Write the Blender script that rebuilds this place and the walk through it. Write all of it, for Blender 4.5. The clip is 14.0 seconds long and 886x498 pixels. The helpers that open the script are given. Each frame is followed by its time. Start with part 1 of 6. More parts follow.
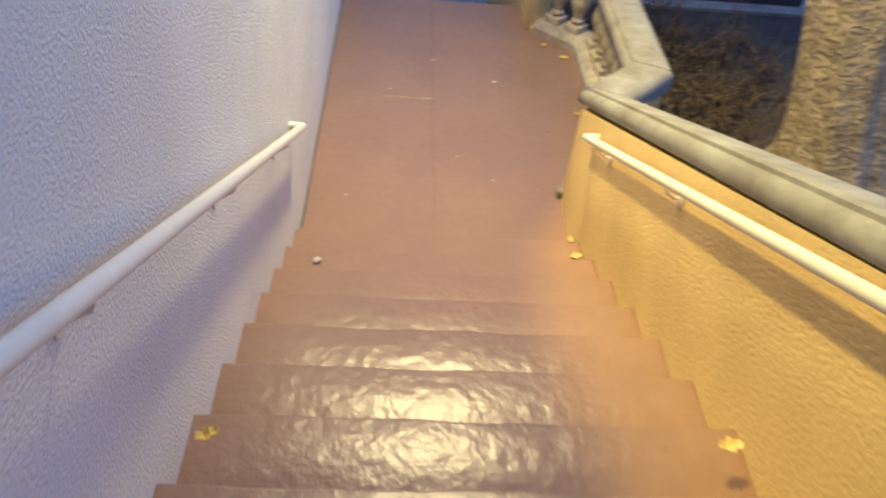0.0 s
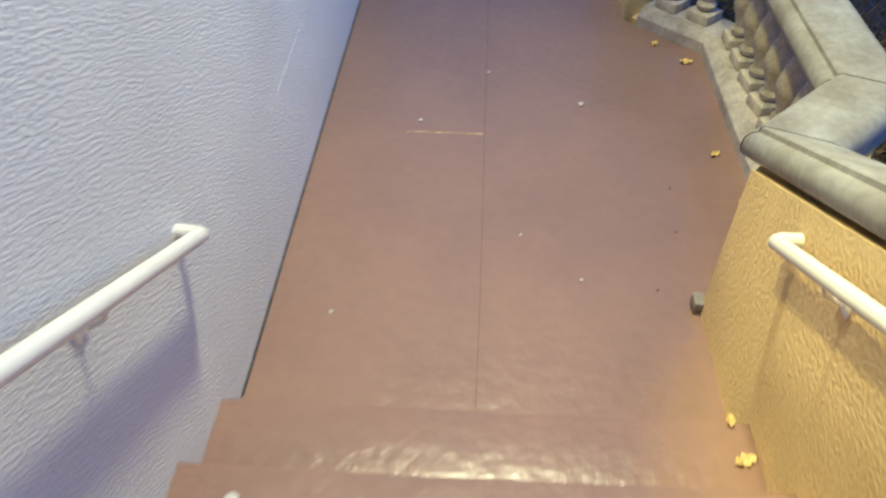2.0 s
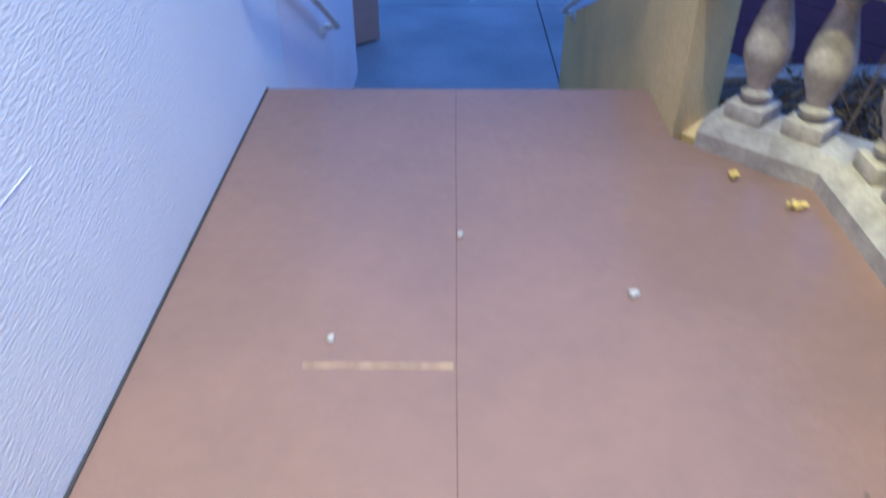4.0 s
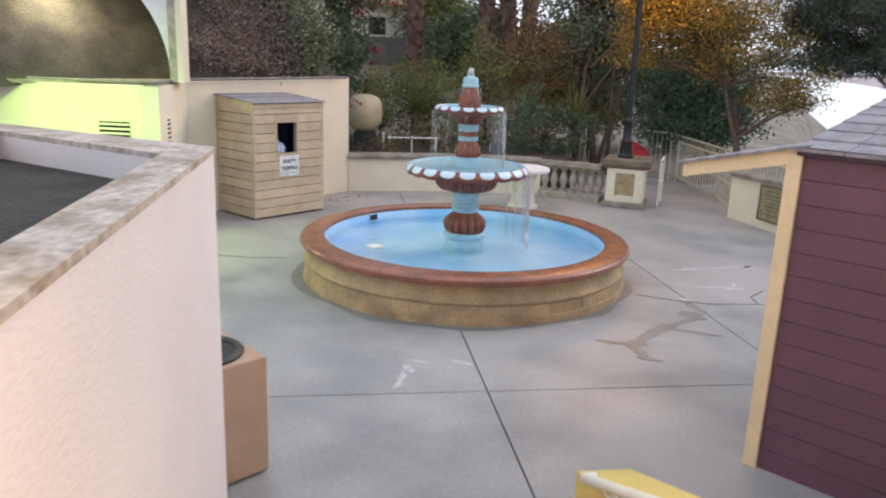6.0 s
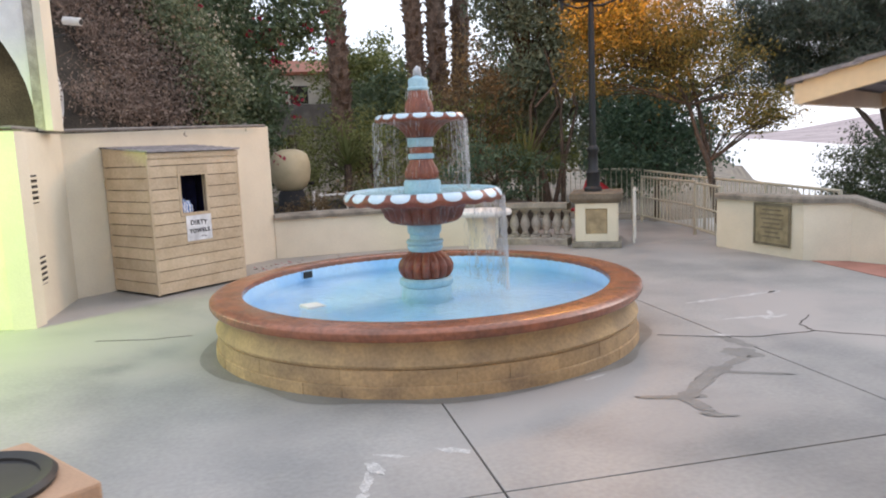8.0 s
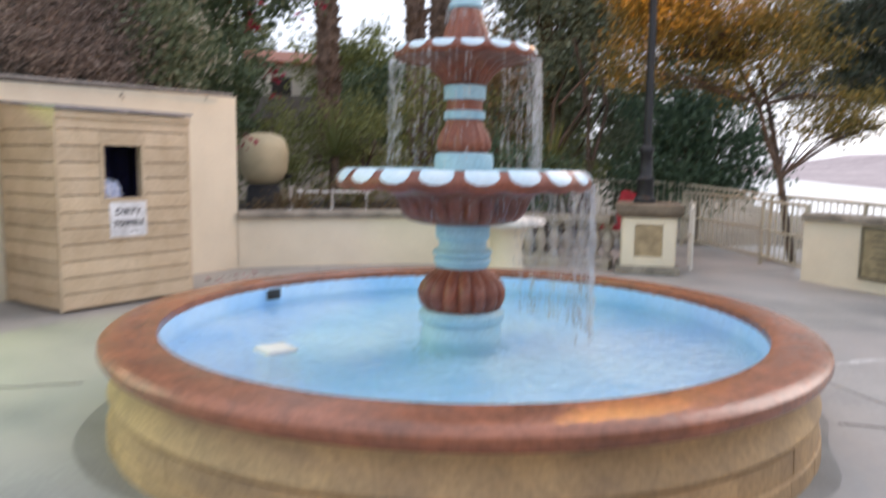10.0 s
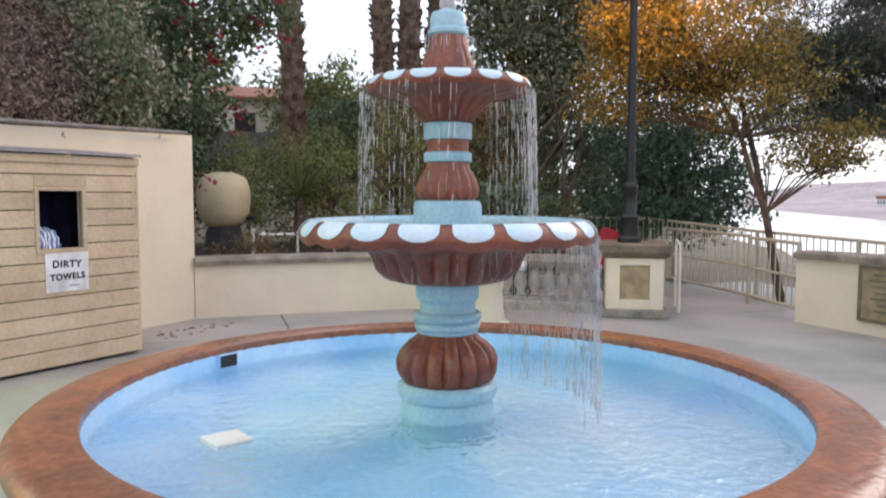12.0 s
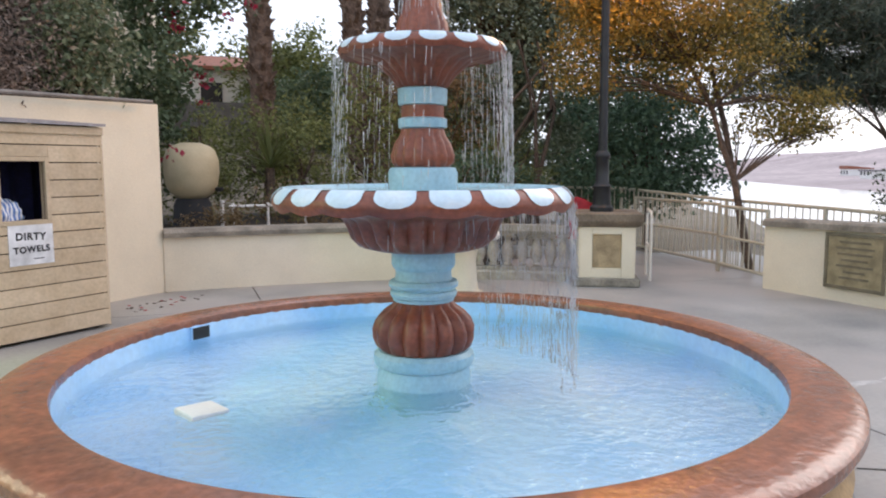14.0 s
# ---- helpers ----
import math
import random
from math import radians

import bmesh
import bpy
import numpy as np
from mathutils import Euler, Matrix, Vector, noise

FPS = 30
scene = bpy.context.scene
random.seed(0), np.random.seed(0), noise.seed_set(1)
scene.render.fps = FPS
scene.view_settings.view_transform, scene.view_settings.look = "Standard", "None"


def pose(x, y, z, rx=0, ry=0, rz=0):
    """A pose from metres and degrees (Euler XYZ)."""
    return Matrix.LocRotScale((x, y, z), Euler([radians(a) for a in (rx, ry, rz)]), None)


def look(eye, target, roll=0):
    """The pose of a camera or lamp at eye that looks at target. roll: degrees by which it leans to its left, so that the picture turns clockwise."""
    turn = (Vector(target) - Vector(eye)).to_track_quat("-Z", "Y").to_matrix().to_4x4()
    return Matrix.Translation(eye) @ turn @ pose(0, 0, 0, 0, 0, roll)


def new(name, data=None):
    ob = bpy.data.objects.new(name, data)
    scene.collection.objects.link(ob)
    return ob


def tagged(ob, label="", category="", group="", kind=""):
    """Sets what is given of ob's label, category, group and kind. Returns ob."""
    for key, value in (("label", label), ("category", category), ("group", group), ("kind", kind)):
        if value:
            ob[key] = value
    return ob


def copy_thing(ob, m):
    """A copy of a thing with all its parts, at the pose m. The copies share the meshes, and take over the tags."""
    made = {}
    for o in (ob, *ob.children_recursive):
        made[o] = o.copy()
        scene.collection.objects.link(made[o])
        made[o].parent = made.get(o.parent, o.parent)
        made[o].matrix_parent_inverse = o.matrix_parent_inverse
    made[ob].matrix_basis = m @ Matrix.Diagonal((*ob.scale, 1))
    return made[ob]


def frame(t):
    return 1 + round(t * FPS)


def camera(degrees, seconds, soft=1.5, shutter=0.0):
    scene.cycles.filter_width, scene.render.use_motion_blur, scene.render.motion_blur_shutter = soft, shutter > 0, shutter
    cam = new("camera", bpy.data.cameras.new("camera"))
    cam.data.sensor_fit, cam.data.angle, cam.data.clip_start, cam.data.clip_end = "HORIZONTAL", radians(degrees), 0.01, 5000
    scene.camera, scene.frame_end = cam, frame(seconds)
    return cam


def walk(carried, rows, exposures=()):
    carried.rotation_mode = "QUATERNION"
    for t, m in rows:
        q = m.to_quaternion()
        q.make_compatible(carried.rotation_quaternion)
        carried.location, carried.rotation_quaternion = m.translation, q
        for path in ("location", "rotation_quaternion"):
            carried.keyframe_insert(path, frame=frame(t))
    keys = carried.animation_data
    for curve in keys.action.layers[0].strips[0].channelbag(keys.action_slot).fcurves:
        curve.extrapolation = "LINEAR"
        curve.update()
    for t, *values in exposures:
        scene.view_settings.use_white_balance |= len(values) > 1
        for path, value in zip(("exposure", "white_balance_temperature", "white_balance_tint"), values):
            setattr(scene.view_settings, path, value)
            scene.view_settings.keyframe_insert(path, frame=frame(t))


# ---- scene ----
cam = camera(61.2, 14.0, soft=1.9, shutter=0.5)

PATH = [
    (0, (-1.414, -14.607, 4.376), (-1.284, -13.162, 3.0), 6.1),
    (0.5, (-1.264, -14.181, 4.21), (-1.413, -12.76, 2.81), 0.0),
    (1, (-1.207, -13.684, 3.952), (-1.382, -12.248, 2.57), -2.1),
    (1.5, (-1.191, -13.202, 3.657), (-1.346, -11.812, 2.227), -1.2),
    (2, (-1.196, -12.694, 3.423), (-1.279, -11.265, 2.026), 0.0),
    (2.5, (-1.215, -12.279, 3.207), (-1.119, -10.816, 1.846), 3.1),
    (3, (-1.195, -11.867, 2.97), (-1.208, -10.403, 1.609), -0.7),
    (3.5, (-1.174, -11.467, 2.753), (-1.211, -10.039, 1.353), 0.1),
    (4, (-1.18, -10.935, 2.548), (-1.204, -9.314, 1.377), -0.2),
    (4.1, (-1.188, -10.819, 2.528), (-1.234, -9.154, 1.419), -0.7),
    (4.2, (-1.201, -10.683, 2.491), (-1.244, -8.939, 1.514), -0.8),
    (6.3, (-1.456, -7.948, 2.517), (-1.122, -6.035, 2.036), 2.68),
    (6.5, (-1.396, -7.72, 2.495), (-1.033, -5.809, 2.03), 2.6),
    (7, (-1.475, -7.219, 2.276), (-1.045, -5.301, 1.906), -0.1),
    (7.5, (-1.472, -6.79, 1.998), (-1.007, -4.869, 1.689), -1.56),
    (7.7, (-1.392, -6.64, 1.879), (-0.944, -4.711, 1.601), -2.51),
    (9.8, (-1.185, -4.061, 1.355), (-0.768, -2.127, 1.063), 1.17),
    (10, (-1.151, -3.807, 1.361), (-0.644, -1.886, 1.128), 0.78),
    (10.5, (-0.991, -3.375, 1.454), (-0.404, -1.467, 1.568), -0.29),
    (11, (-1.036, -3.224, 1.445), (-0.449, -1.316, 1.563), -0.77),
    (11.5, (-1.038, -3.234, 1.455), (-0.447, -1.323, 1.485), 0.12),
    (12, (-1.056, -3.199, 1.437), (-0.467, -1.293, 1.292), 0.13),
    (12.5, (-1.046, -3.179, 1.43), (-0.462, -1.275, 1.24), 0.8),
    (13, (-1.063, -3.211, 1.43), (-0.47, -1.31, 1.246), 0.49),
    (13.5, (-1.069, -3.203, 1.432), (-0.458, -1.308, 1.238), 0.3),
    (14, (-1.068, -3.16, 1.412), (-0.408, -1.285, 1.193), -0.12),
]
walk(cam, [(t, look(eye, target, roll)) for t, eye, target, roll in PATH],
     exposures=[(0.0, -1.28, 3880, 20), (0.6, -1.42, 3780, 17), (2.0, -1.46, 3430, 16), (3.0, -1.24, 3230, 17), (4.2, -0.84, 3190, 19), (6.3, 0.64, 6400, 12), (9.8, 0.70, 6400, 14), (14.0, 0.66, 6300, 13)])

# ---- light ----
world = bpy.data.worlds.new("sky")
scene.world = world
world.use_nodes = True
wn = world.node_tree
sky = wn.nodes.new("ShaderNodeTexSky")
sky.sky_type = "NISHITA"
sky.sun_disc = False
sky.sun_elevation, sky.sun_rotation = radians(25), radians(68)
sky.air_density, sky.dust_density, sky.ozone_density = 1.0, 3.0, 1.0
# overcast: a bright even veil of cloud over the clear sky
back = wn.nodes["Background"]
veil = wn.nodes.new("ShaderNodeMix")
veil.data_type = "RGBA"
veil.inputs["Factor"].default_value = 0.8
wn.links.new(sky.outputs[0], veil.inputs["A"])
veil.inputs["B"].default_value = (8.5, 9.25, 10.5, 1)
wn.links.new(veil.outputs["Result"], back.inputs[0])
back.inputs[1].default_value = 0.105
sun = new("sun", bpy.data.lights.new("sun", "SUN"))
sun.data.energy, sun.data.angle, sun.data.color = 0.5, radians(30), (1.0, 0.93, 0.86)
sun.matrix_world = look((20, 8, 14), (0, 0, 0))


def lamp(name, eye, target, watts, colour, size, spread=180):
    ob = new(name, bpy.data.lights.new(name, "AREA"))
    ob.data.energy, ob.data.color, ob.data.size, ob.data.spread = watts, colour, size, radians(spread)
    ob.matrix_world = look(eye, target)
    return ob


# two lamps of the building beside the stairs
lamp("stair_lamp", (-1.0, -10.1, 6.6), (-1.0, -10.9, 2.0), 400, (1.0, 0.59, 0.11), 0.30, 96)
sodium = new("sodium_lamp", bpy.data.lights.new("sodium_lamp", "SPOT"))
sodium.data.energy, sodium.data.color, sodium.data.shadow_soft_size = 14000, (1.0, 0.56, 0.0), 0.24
sodium.data.spot_size, sodium.data.spot_blend = radians(54), 0.5
sodium.matrix_world = look((-4.2, -12.6, 11.3), (-0.2, -12.8, 1.9))

# ---- materials ----


def mat(name, colour, rough=0.7, metal=0.0, vary=0.12, scale=6.0, fine=60.0, bump=0.15, dist=0.004, second=None, amount=0.4, spread=0.0, coat=0.0, island=False):
    """A surface with patches at one scale, grain at another and fine relief."""
    m = bpy.data.materials.new(name)
    m.use_nodes = True
    t = m.node_tree
    b = t.nodes["Principled BSDF"]
    b.inputs["Roughness"].default_value, b.inputs["Metallic"].default_value = rough, metal
    b.inputs["Coat Weight"].default_value = coat
    co = t.nodes.new("ShaderNodeTexCoord")
    big, small = t.nodes.new("ShaderNodeTexNoise"), t.nodes.new("ShaderNodeTexNoise")
    big.inputs["Scale"].default_value, small.inputs["Scale"].default_value = scale, fine
    big.inputs["Detail"].default_value = 6
    small.inputs["Detail"].default_value = 4
    for n in (big, small):
        t.links.new(co.outputs["Object"], n.inputs["Vector"])
    ramp = t.nodes.new("ShaderNodeValToRGB")
    ramp.color_ramp.elements[0].position, ramp.color_ramp.elements[1].position = 0.35, 0.68
    c = Vector(colour)
    s = Vector(second) if second else c * (1 - amount)
    ramp.color_ramp.elements[0].color = (*c, 1)
    ramp.color_ramp.elements[1].color = (*s, 1)
    t.links.new(big.outputs["Fac"], ramp.inputs["Fac"])
    hsv = t.nodes.new("ShaderNodeHueSaturation")
    ma = t.nodes.new("ShaderNodeMapRange")
    ma.inputs["From Min"].default_value, ma.inputs["From Max"].default_value = 0.3, 0.7
    ma.inputs["To Min"].default_value, ma.inputs["To Max"].default_value = 1 - vary, 1 + vary
    t.links.new(small.outputs["Fac"], ma.inputs["Value"])
    value = ma.outputs["Result"]
    if spread:
        info = t.nodes.new("ShaderNodeNewGeometry" if island else "ShaderNodeObjectInfo")
        mr = t.nodes.new("ShaderNodeMapRange")
        mr.inputs["To Min"].default_value, mr.inputs["To Max"].default_value = 1 - spread, 1 + spread
        t.links.new(info.outputs["Random Per Island" if island else "Random"], mr.inputs["Value"])
        mu = t.nodes.new("ShaderNodeMath")
        mu.operation = "MULTIPLY"
        t.links.new(value, mu.inputs[0])
        t.links.new(mr.outputs["Result"], mu.inputs[1])
        value = mu.outputs[0]
    t.links.new(value, hsv.inputs["Value"])
    t.links.new(ramp.outputs["Color"], hsv.inputs["Color"])
    t.links.new(hsv.outputs["Color"], b.inputs["Base Color"])
    if bump:
        bp = t.nodes.new("ShaderNodeBump")
        bp.inputs["Strength"].default_value, bp.inputs["Distance"].default_value = bump, dist
        t.links.new(small.outputs["Fac"], bp.inputs["Height"])
        t.links.new(bp.outputs["Normal"], b.inputs["Normal"])
    return m


def leaf_mat(name, dark, light, third=None):
    """Leaves, each with its own shade between the given ones, letting some light through."""
    m = bpy.data.materials.new(name)
    m.use_nodes = True
    t = m.node_tree
    b = t.nodes["Principled BSDF"]
    b.inputs["Roughness"].default_value = 0.6
    g = t.nodes.new("ShaderNodeNewGeometry")
    r = t.nodes.new("ShaderNodeValToRGB")
    r.color_ramp.elements[0].color, r.color_ramp.elements[1].color = (*dark, 1), (*light, 1)
    if third:
        e = r.color_ramp.elements.new(0.85)
        e.color = (*light, 1)
        r.color_ramp.elements[2].color = (*third, 1)
    t.links.new(g.outputs["Random Per Island"], r.inputs["Fac"])
    t.links.new(r.outputs["Color"], b.inputs["Base Color"])
    tr = t.nodes.new("ShaderNodeBsdfTranslucent")
    mix = t.nodes.new("ShaderNodeMixShader")
    mix.inputs[0].default_value = 0.3
    t.links.new(r.outputs["Color"], tr.inputs["Color"])
    t.links.new(b.outputs[0], mix.inputs[1])
    t.links.new(tr.outputs[0], mix.inputs[2])
    t.links.new(mix.outputs[0], t.nodes["Material Output"].inputs["Surface"])
    return m


STUCCO = mat("white_stucco", (0.78, 0.77, 0.74), 0.9, vary=0.07, scale=1.2, fine=105, bump=1.0, dist=0.009, amount=0.10)
CREAM = mat("cream_stucco", (0.76, 0.68, 0.53), 0.9, vary=0.05, scale=1.5, fine=70, bump=0.5, dist=0.006, amount=0.12)
# cream parapet stucco with the sodium lamp's yellow put into its base colour
LAMP_YELLOW_STUCCO = mat("lamp_yellow_stucco", (0.74, 0.555, 0.16), 0.9, vary=0.08, scale=2, fine=60, bump=0.7, dist=0.008, amount=0.15)
PINK = mat("pale_pink_stucco", (0.76, 0.68, 0.64), 0.9, vary=0.05, scale=1.3, fine=60, bump=0.4, dist=0.006, amount=0.1)
COPING = mat("weathered_stone_coping", (0.30, 0.265, 0.215), 0.8, vary=0.2, scale=5, fine=45, bump=0.4, amount=0.45)
STAIRCOPE = mat("grey_stone_stair_coping", (0.30, 0.29, 0.275), 0.7, vary=0.14, scale=4.5, fine=35, bump=0.35, second=(0.19, 0.172, 0.145))
STONE = mat("cast_stone", (0.46, 0.41, 0.34), 0.85, vary=0.15, scale=9, fine=60, bump=0.3, amount=0.4)
TREAD = mat("brown_floor_paint", (0.268, 0.168, 0.106), 0.30, vary=0.045, scale=2.2, fine=17, bump=0.6, dist=0.009, second=(0.235, 0.150, 0.100))
CONCRETE = mat("plaza_concrete", (0.37, 0.355, 0.335), 0.7, vary=0.09, scale=0.9, fine=30, bump=0.12, second=(0.21, 0.212, 0.208), spread=0.03)
_n = CONCRETE.node_tree
_h = next(q for q in _n.nodes if q.type == "HUE_SAT")
_big, _mx, _rp = _n.nodes.new("ShaderNodeTexNoise"), _n.nodes.new("ShaderNodeMix"), _n.nodes.new("ShaderNodeValToRGB")
_big.inputs["Scale"].default_value, _big.inputs["Detail"].default_value, _big.inputs["Distortion"].default_value = 0.45, 8, 0.6
_n.links.new(next(q for q in _n.nodes if q.type == "TEX_COORD").outputs["Object"], _big.inputs["Vector"])
_rp.color_ramp.elements[0].position, _rp.color_ramp.elements[1].position = 0.48, 0.62
_n.links.new(_big.outputs["Fac"], _rp.inputs["Fac"])
_mx.data_type = "RGBA"
_mx.inputs["B"].default_value = (0.36, 0.335, 0.315, 1)
_n.links.new(_rp.outputs["Color"], _mx.inputs["Factor"])
_n.links.new(_h.outputs["Color"], _mx.inputs["A"])
_n.links.new(_mx.outputs["Result"], _n.nodes["Principled BSDF"].inputs["Base Color"])
_wet = _n.nodes.new("ShaderNodeMapRange")
_wet.inputs["To Min"].default_value, _wet.inputs["To Max"].default_value = 0.28, 0.72
_n.links.new(_big.outputs["Fac"], _wet.inputs["Value"])
_n.links.new(_wet.outputs["Result"], _n.nodes["Principled BSDF"].inputs["Roughness"])
JOINT = mat("dark_joint", (0.06, 0.055, 0.05), 0.95)
SOIL = mat("dark_soil", (0.06, 0.05, 0.038), 0.95, vary=0.4, scale=3, fine=40, bump=0.8, dist=0.02, amount=0.5)
FENCE = mat("cream_fence_paint", (0.50, 0.46, 0.36), 0.5, vary=0.06, fine=30, bump=0.05, amount=0.15)
RAILPAINT = mat("cream_rail_paint", (0.78, 0.75, 0.66), 0.4, vary=0.03, fine=30, bump=0.05, amount=0.08)
BLUE = mat("pale_blue_paint", (0.29, 0.50, 0.61), 0.42, vary=0.10, scale=7, fine=50, bump=0.2, second=(0.38, 0.57, 0.64))
POOLBLUE = mat("pool_blue_paint", (0.31, 0.60, 0.92), 0.5, vary=0.06, scale=1.8, fine=30, bump=0.1, second=(0.56, 0.78, 0.97))
TERRA = mat("terracotta_paint", (0.27, 0.08, 0.042), 0.4, vary=0.2, scale=6, fine=50, bump=0.25, second=(0.17, 0.055, 0.035))
COPING_RED = mat("terracotta_coping", (0.31, 0.115, 0.062), 0.25, vary=0.22, scale=5, fine=26, bump=0.6, dist=0.008, second=(0.20, 0.085, 0.052))
BASIN = mat("tan_basin_render", (0.46, 0.31, 0.15), 0.7, vary=0.15, scale=3.5, fine=40, bump=0.35, second=(0.29, 0.20, 0.11))
WOOD = mat("tan_boards", (0.56, 0.445, 0.31), 0.75, vary=0.10, scale=4, fine=40, bump=0.25, spread=0.1, second=(0.47, 0.36, 0.235))
PURPLE = mat("purple_siding", (0.15, 0.068, 0.10), 0.6, vary=0.06, scale=2, fine=50, bump=0.1, amount=0.15, spread=0.05)
TRIM = mat("cream_trim_paint", (0.80, 0.62, 0.38), 0.55, vary=0.04, fine=40, bump=0.08, amount=0.1)
SHINGLE = mat("grey_shingles", (0.30, 0.28, 0.29), 0.9, vary=0.2, scale=12, fine=90, bump=0.5, spread=0.2, amount=0.3)
DARK = mat("black_metal", (0.025, 0.025, 0.027), 0.45, metal=0.3, vary=0.1, bump=0.05)
BLACK = mat("black_plastic", (0.02, 0.02, 0.02), 0.5, vary=0.1, bump=0.05)
TAN = mat("tan_plastic", (0.48, 0.31, 0.20), 0.7, vary=0.06, fine=90, bump=0.15, amount=0.1)
BARK = mat("bark", (0.115, 0.083, 0.062), 0.95, vary=0.35, scale=7, fine=28, bump=1.0, dist=0.03, amount=0.5)
PALMBARK = mat("palm_bark", (0.20, 0.14, 0.105), 0.95, vary=0.35, scale=6, fine=20, bump=0.8, dist=0.02, amount=0.5)
PAPER = mat("white_paper", (0.82, 0.82, 0.84), 0.8, vary=0.02, bump=0)
INK = mat("black_ink", (0.015, 0.015, 0.02), 0.7, bump=0)
NAVY = mat("navy_cloth", (0.012, 0.015, 0.07), 0.85, vary=0.3, scale=8, bump=0.2)
RED = mat("red_cloth", (0.42, 0.02, 0.035), 0.7, vary=0.15, scale=8, bump=0.2)
TANK = mat("tan_tank_paint", (0.52, 0.44, 0.28), 0.6, vary=0.06, scale=3, amount=0.25)
BRICKRED = mat("red_paver_paint", (0.42, 0.20, 0.15), 0.8, vary=0.1, scale=3, amount=0.2)
WHITE = mat("white_wall_paint", (0.78, 0.76, 0.72), 0.8, vary=0.05, amount=0.12)
ROOFRED = mat("red_roof_tiles", (0.34, 0.13, 0.08), 0.85, vary=0.2, scale=8)
# distance haze is mixed into this pale pinkish hill colour
HILL = mat("hazed_far_hill", (0.46, 0.37, 0.36), 0.95, vary=0.2, scale=0.02, fine=0.3, bump=0, amount=0.3)
GROUND = mat("dry_ground", (0.24, 0.20, 0.15), 0.95, vary=0.25, scale=0.8, fine=14, bump=0.5, dist=0.03, amount=0.45)

# ---- mesh helpers ----


def smooth(ob, angle=35):
    for p in ob.data.polygons:
        p.use_smooth = True
    ob.data.set_sharp_from_angle(angle=radians(angle))
    return ob


def mesh_of(name, bm, material):
    me = bpy.data.meshes.new(name)
    bm.normal_update()
    bm.to_mesh(me)
    bm.free()
    me.materials.append(material)
    return me


def part(name, bm, material, parent=None, label="", soft=0):
    ob = new(name, mesh_of(name, bm, material))
    if parent is not None:
        ob.parent = parent
    if label:
        ob["label"] = label
    return smooth(ob, soft) if soft else ob


def thing(name, m, label, category, group="", kind=""):
    ob = new(name)
    ob.empty_display_size = 0.1
    ob.matrix_world = m
    return tagged(ob, label, category, group, kind)


def box(lo, hi, bevel=0.0, bm=None, m=None):
    bm = bm or bmesh.new()
    r = bmesh.ops.create_cube(bm, size=1)
    lo, hi = Vector(lo), Vector(hi)
    for v in r["verts"]:
        v.co = Vector(((lo[i] + hi[i]) / 2 + v.co[i] * (hi[i] - lo[i]) for i in range(3)))
        if m is not None:
            v.co = m @ v.co
    if bevel:
        bmesh.ops.bevel(bm, geom=list({e for v in r["verts"] for e in v.link_edges}), offset=bevel, segments=2, affect="EDGES", profile=0.6)
    return bm


def lathe(profile, n=48, flute=0, depth=0.0, lo=0.0, hi=0.0, bm=None, m=None, caps=True):
    """A turned body from (radius, height) rows; between lo and hi it has that many flutes of that depth."""
    bm = bm or bmesh.new()
    rings = []
    for r, z in profile:
        ring = []
        for i in range(n):
            a = 2 * math.pi * i / n
            f = 1.0
            if flute and lo <= z <= hi:
                f = 1 - depth * (1 - abs(math.sin(a * flute / 2)))
            p = Vector((r * f * math.cos(a), r * f * math.sin(a), z))
            ring.append(bm.verts.new(m @ p if m is not None else p))
        rings.append(ring)
    for a, b in zip(rings, rings[1:]):
        for i in range(n):
            bm.faces.new((a[i], a[(i + 1) % n], b[(i + 1) % n], b[i]))
    for ring, flip in ((rings[0], True), (rings[-1], False)) if caps else ():
        if max((v.co - ring[0].co).length for v in ring) > 1e-4:
            bm.faces.new(ring[::-1] if flip else ring)
    return bm


def tube(points, radius, n=8, bm=None, taper=None):
    """A round bar along points; taper: the radius at its far end."""
    bm = bm or bmesh.new()
    pts = [Vector(p) for p in points]
    rings, up = [], Vector((0, 0, 1))
    for i, p in enumerate(pts):
        d = (pts[min(i + 1, len(pts) - 1)] - pts[max(i - 1, 0)]).normalized()
        u = d.cross(up if abs(d.z) < 0.95 else Vector((1, 0, 0))).normalized()
        v = d.cross(u)
        r = radius if taper is None else radius + (taper - radius) * i / (len(pts) - 1)
        rings.append([bm.verts.new(p + r * (math.cos(2 * math.pi * k / n) * u + math.sin(2 * math.pi * k / n) * v)) for k in range(n)])
    for a, b in zip(rings, rings[1:]):
        for k in range(n):
            bm.faces.new((a[k], a[(k + 1) % n], b[(k + 1) % n], b[k]))
    bm.faces.new(rings[0][::-1])
    bm.faces.new(rings[-1])
    bmesh.ops.recalc_face_normals(bm, faces=bm.faces)
    return bm


def prism(outline, z0, z1, bm=None):
    """A plan outline raised from z0 to z1; either may be a list, a height for each corner."""
    bm = bm or bmesh.new()
    n = len(outline)
    z0 = z0 if isinstance(z0, (list, tuple)) else [z0] * n
    z1 = z1 if isinstance(z1, (list, tuple)) else [z1] * n
    a = [bm.verts.new((x, y, z)) for (x, y), z in zip(outline, z0)]
    b = [bm.verts.new((x, y, z)) for (x, y), z in zip(outline, z1)]
    for i in range(n):
        bm.faces.new((a[i], a[(i + 1) % n], b[(i + 1) % n], b[i]))
    bm.faces.new(a[::-1])
    bm.faces.new(b)
    bmesh.ops.recalc_face_normals(bm, faces=bm.faces)
    return bm


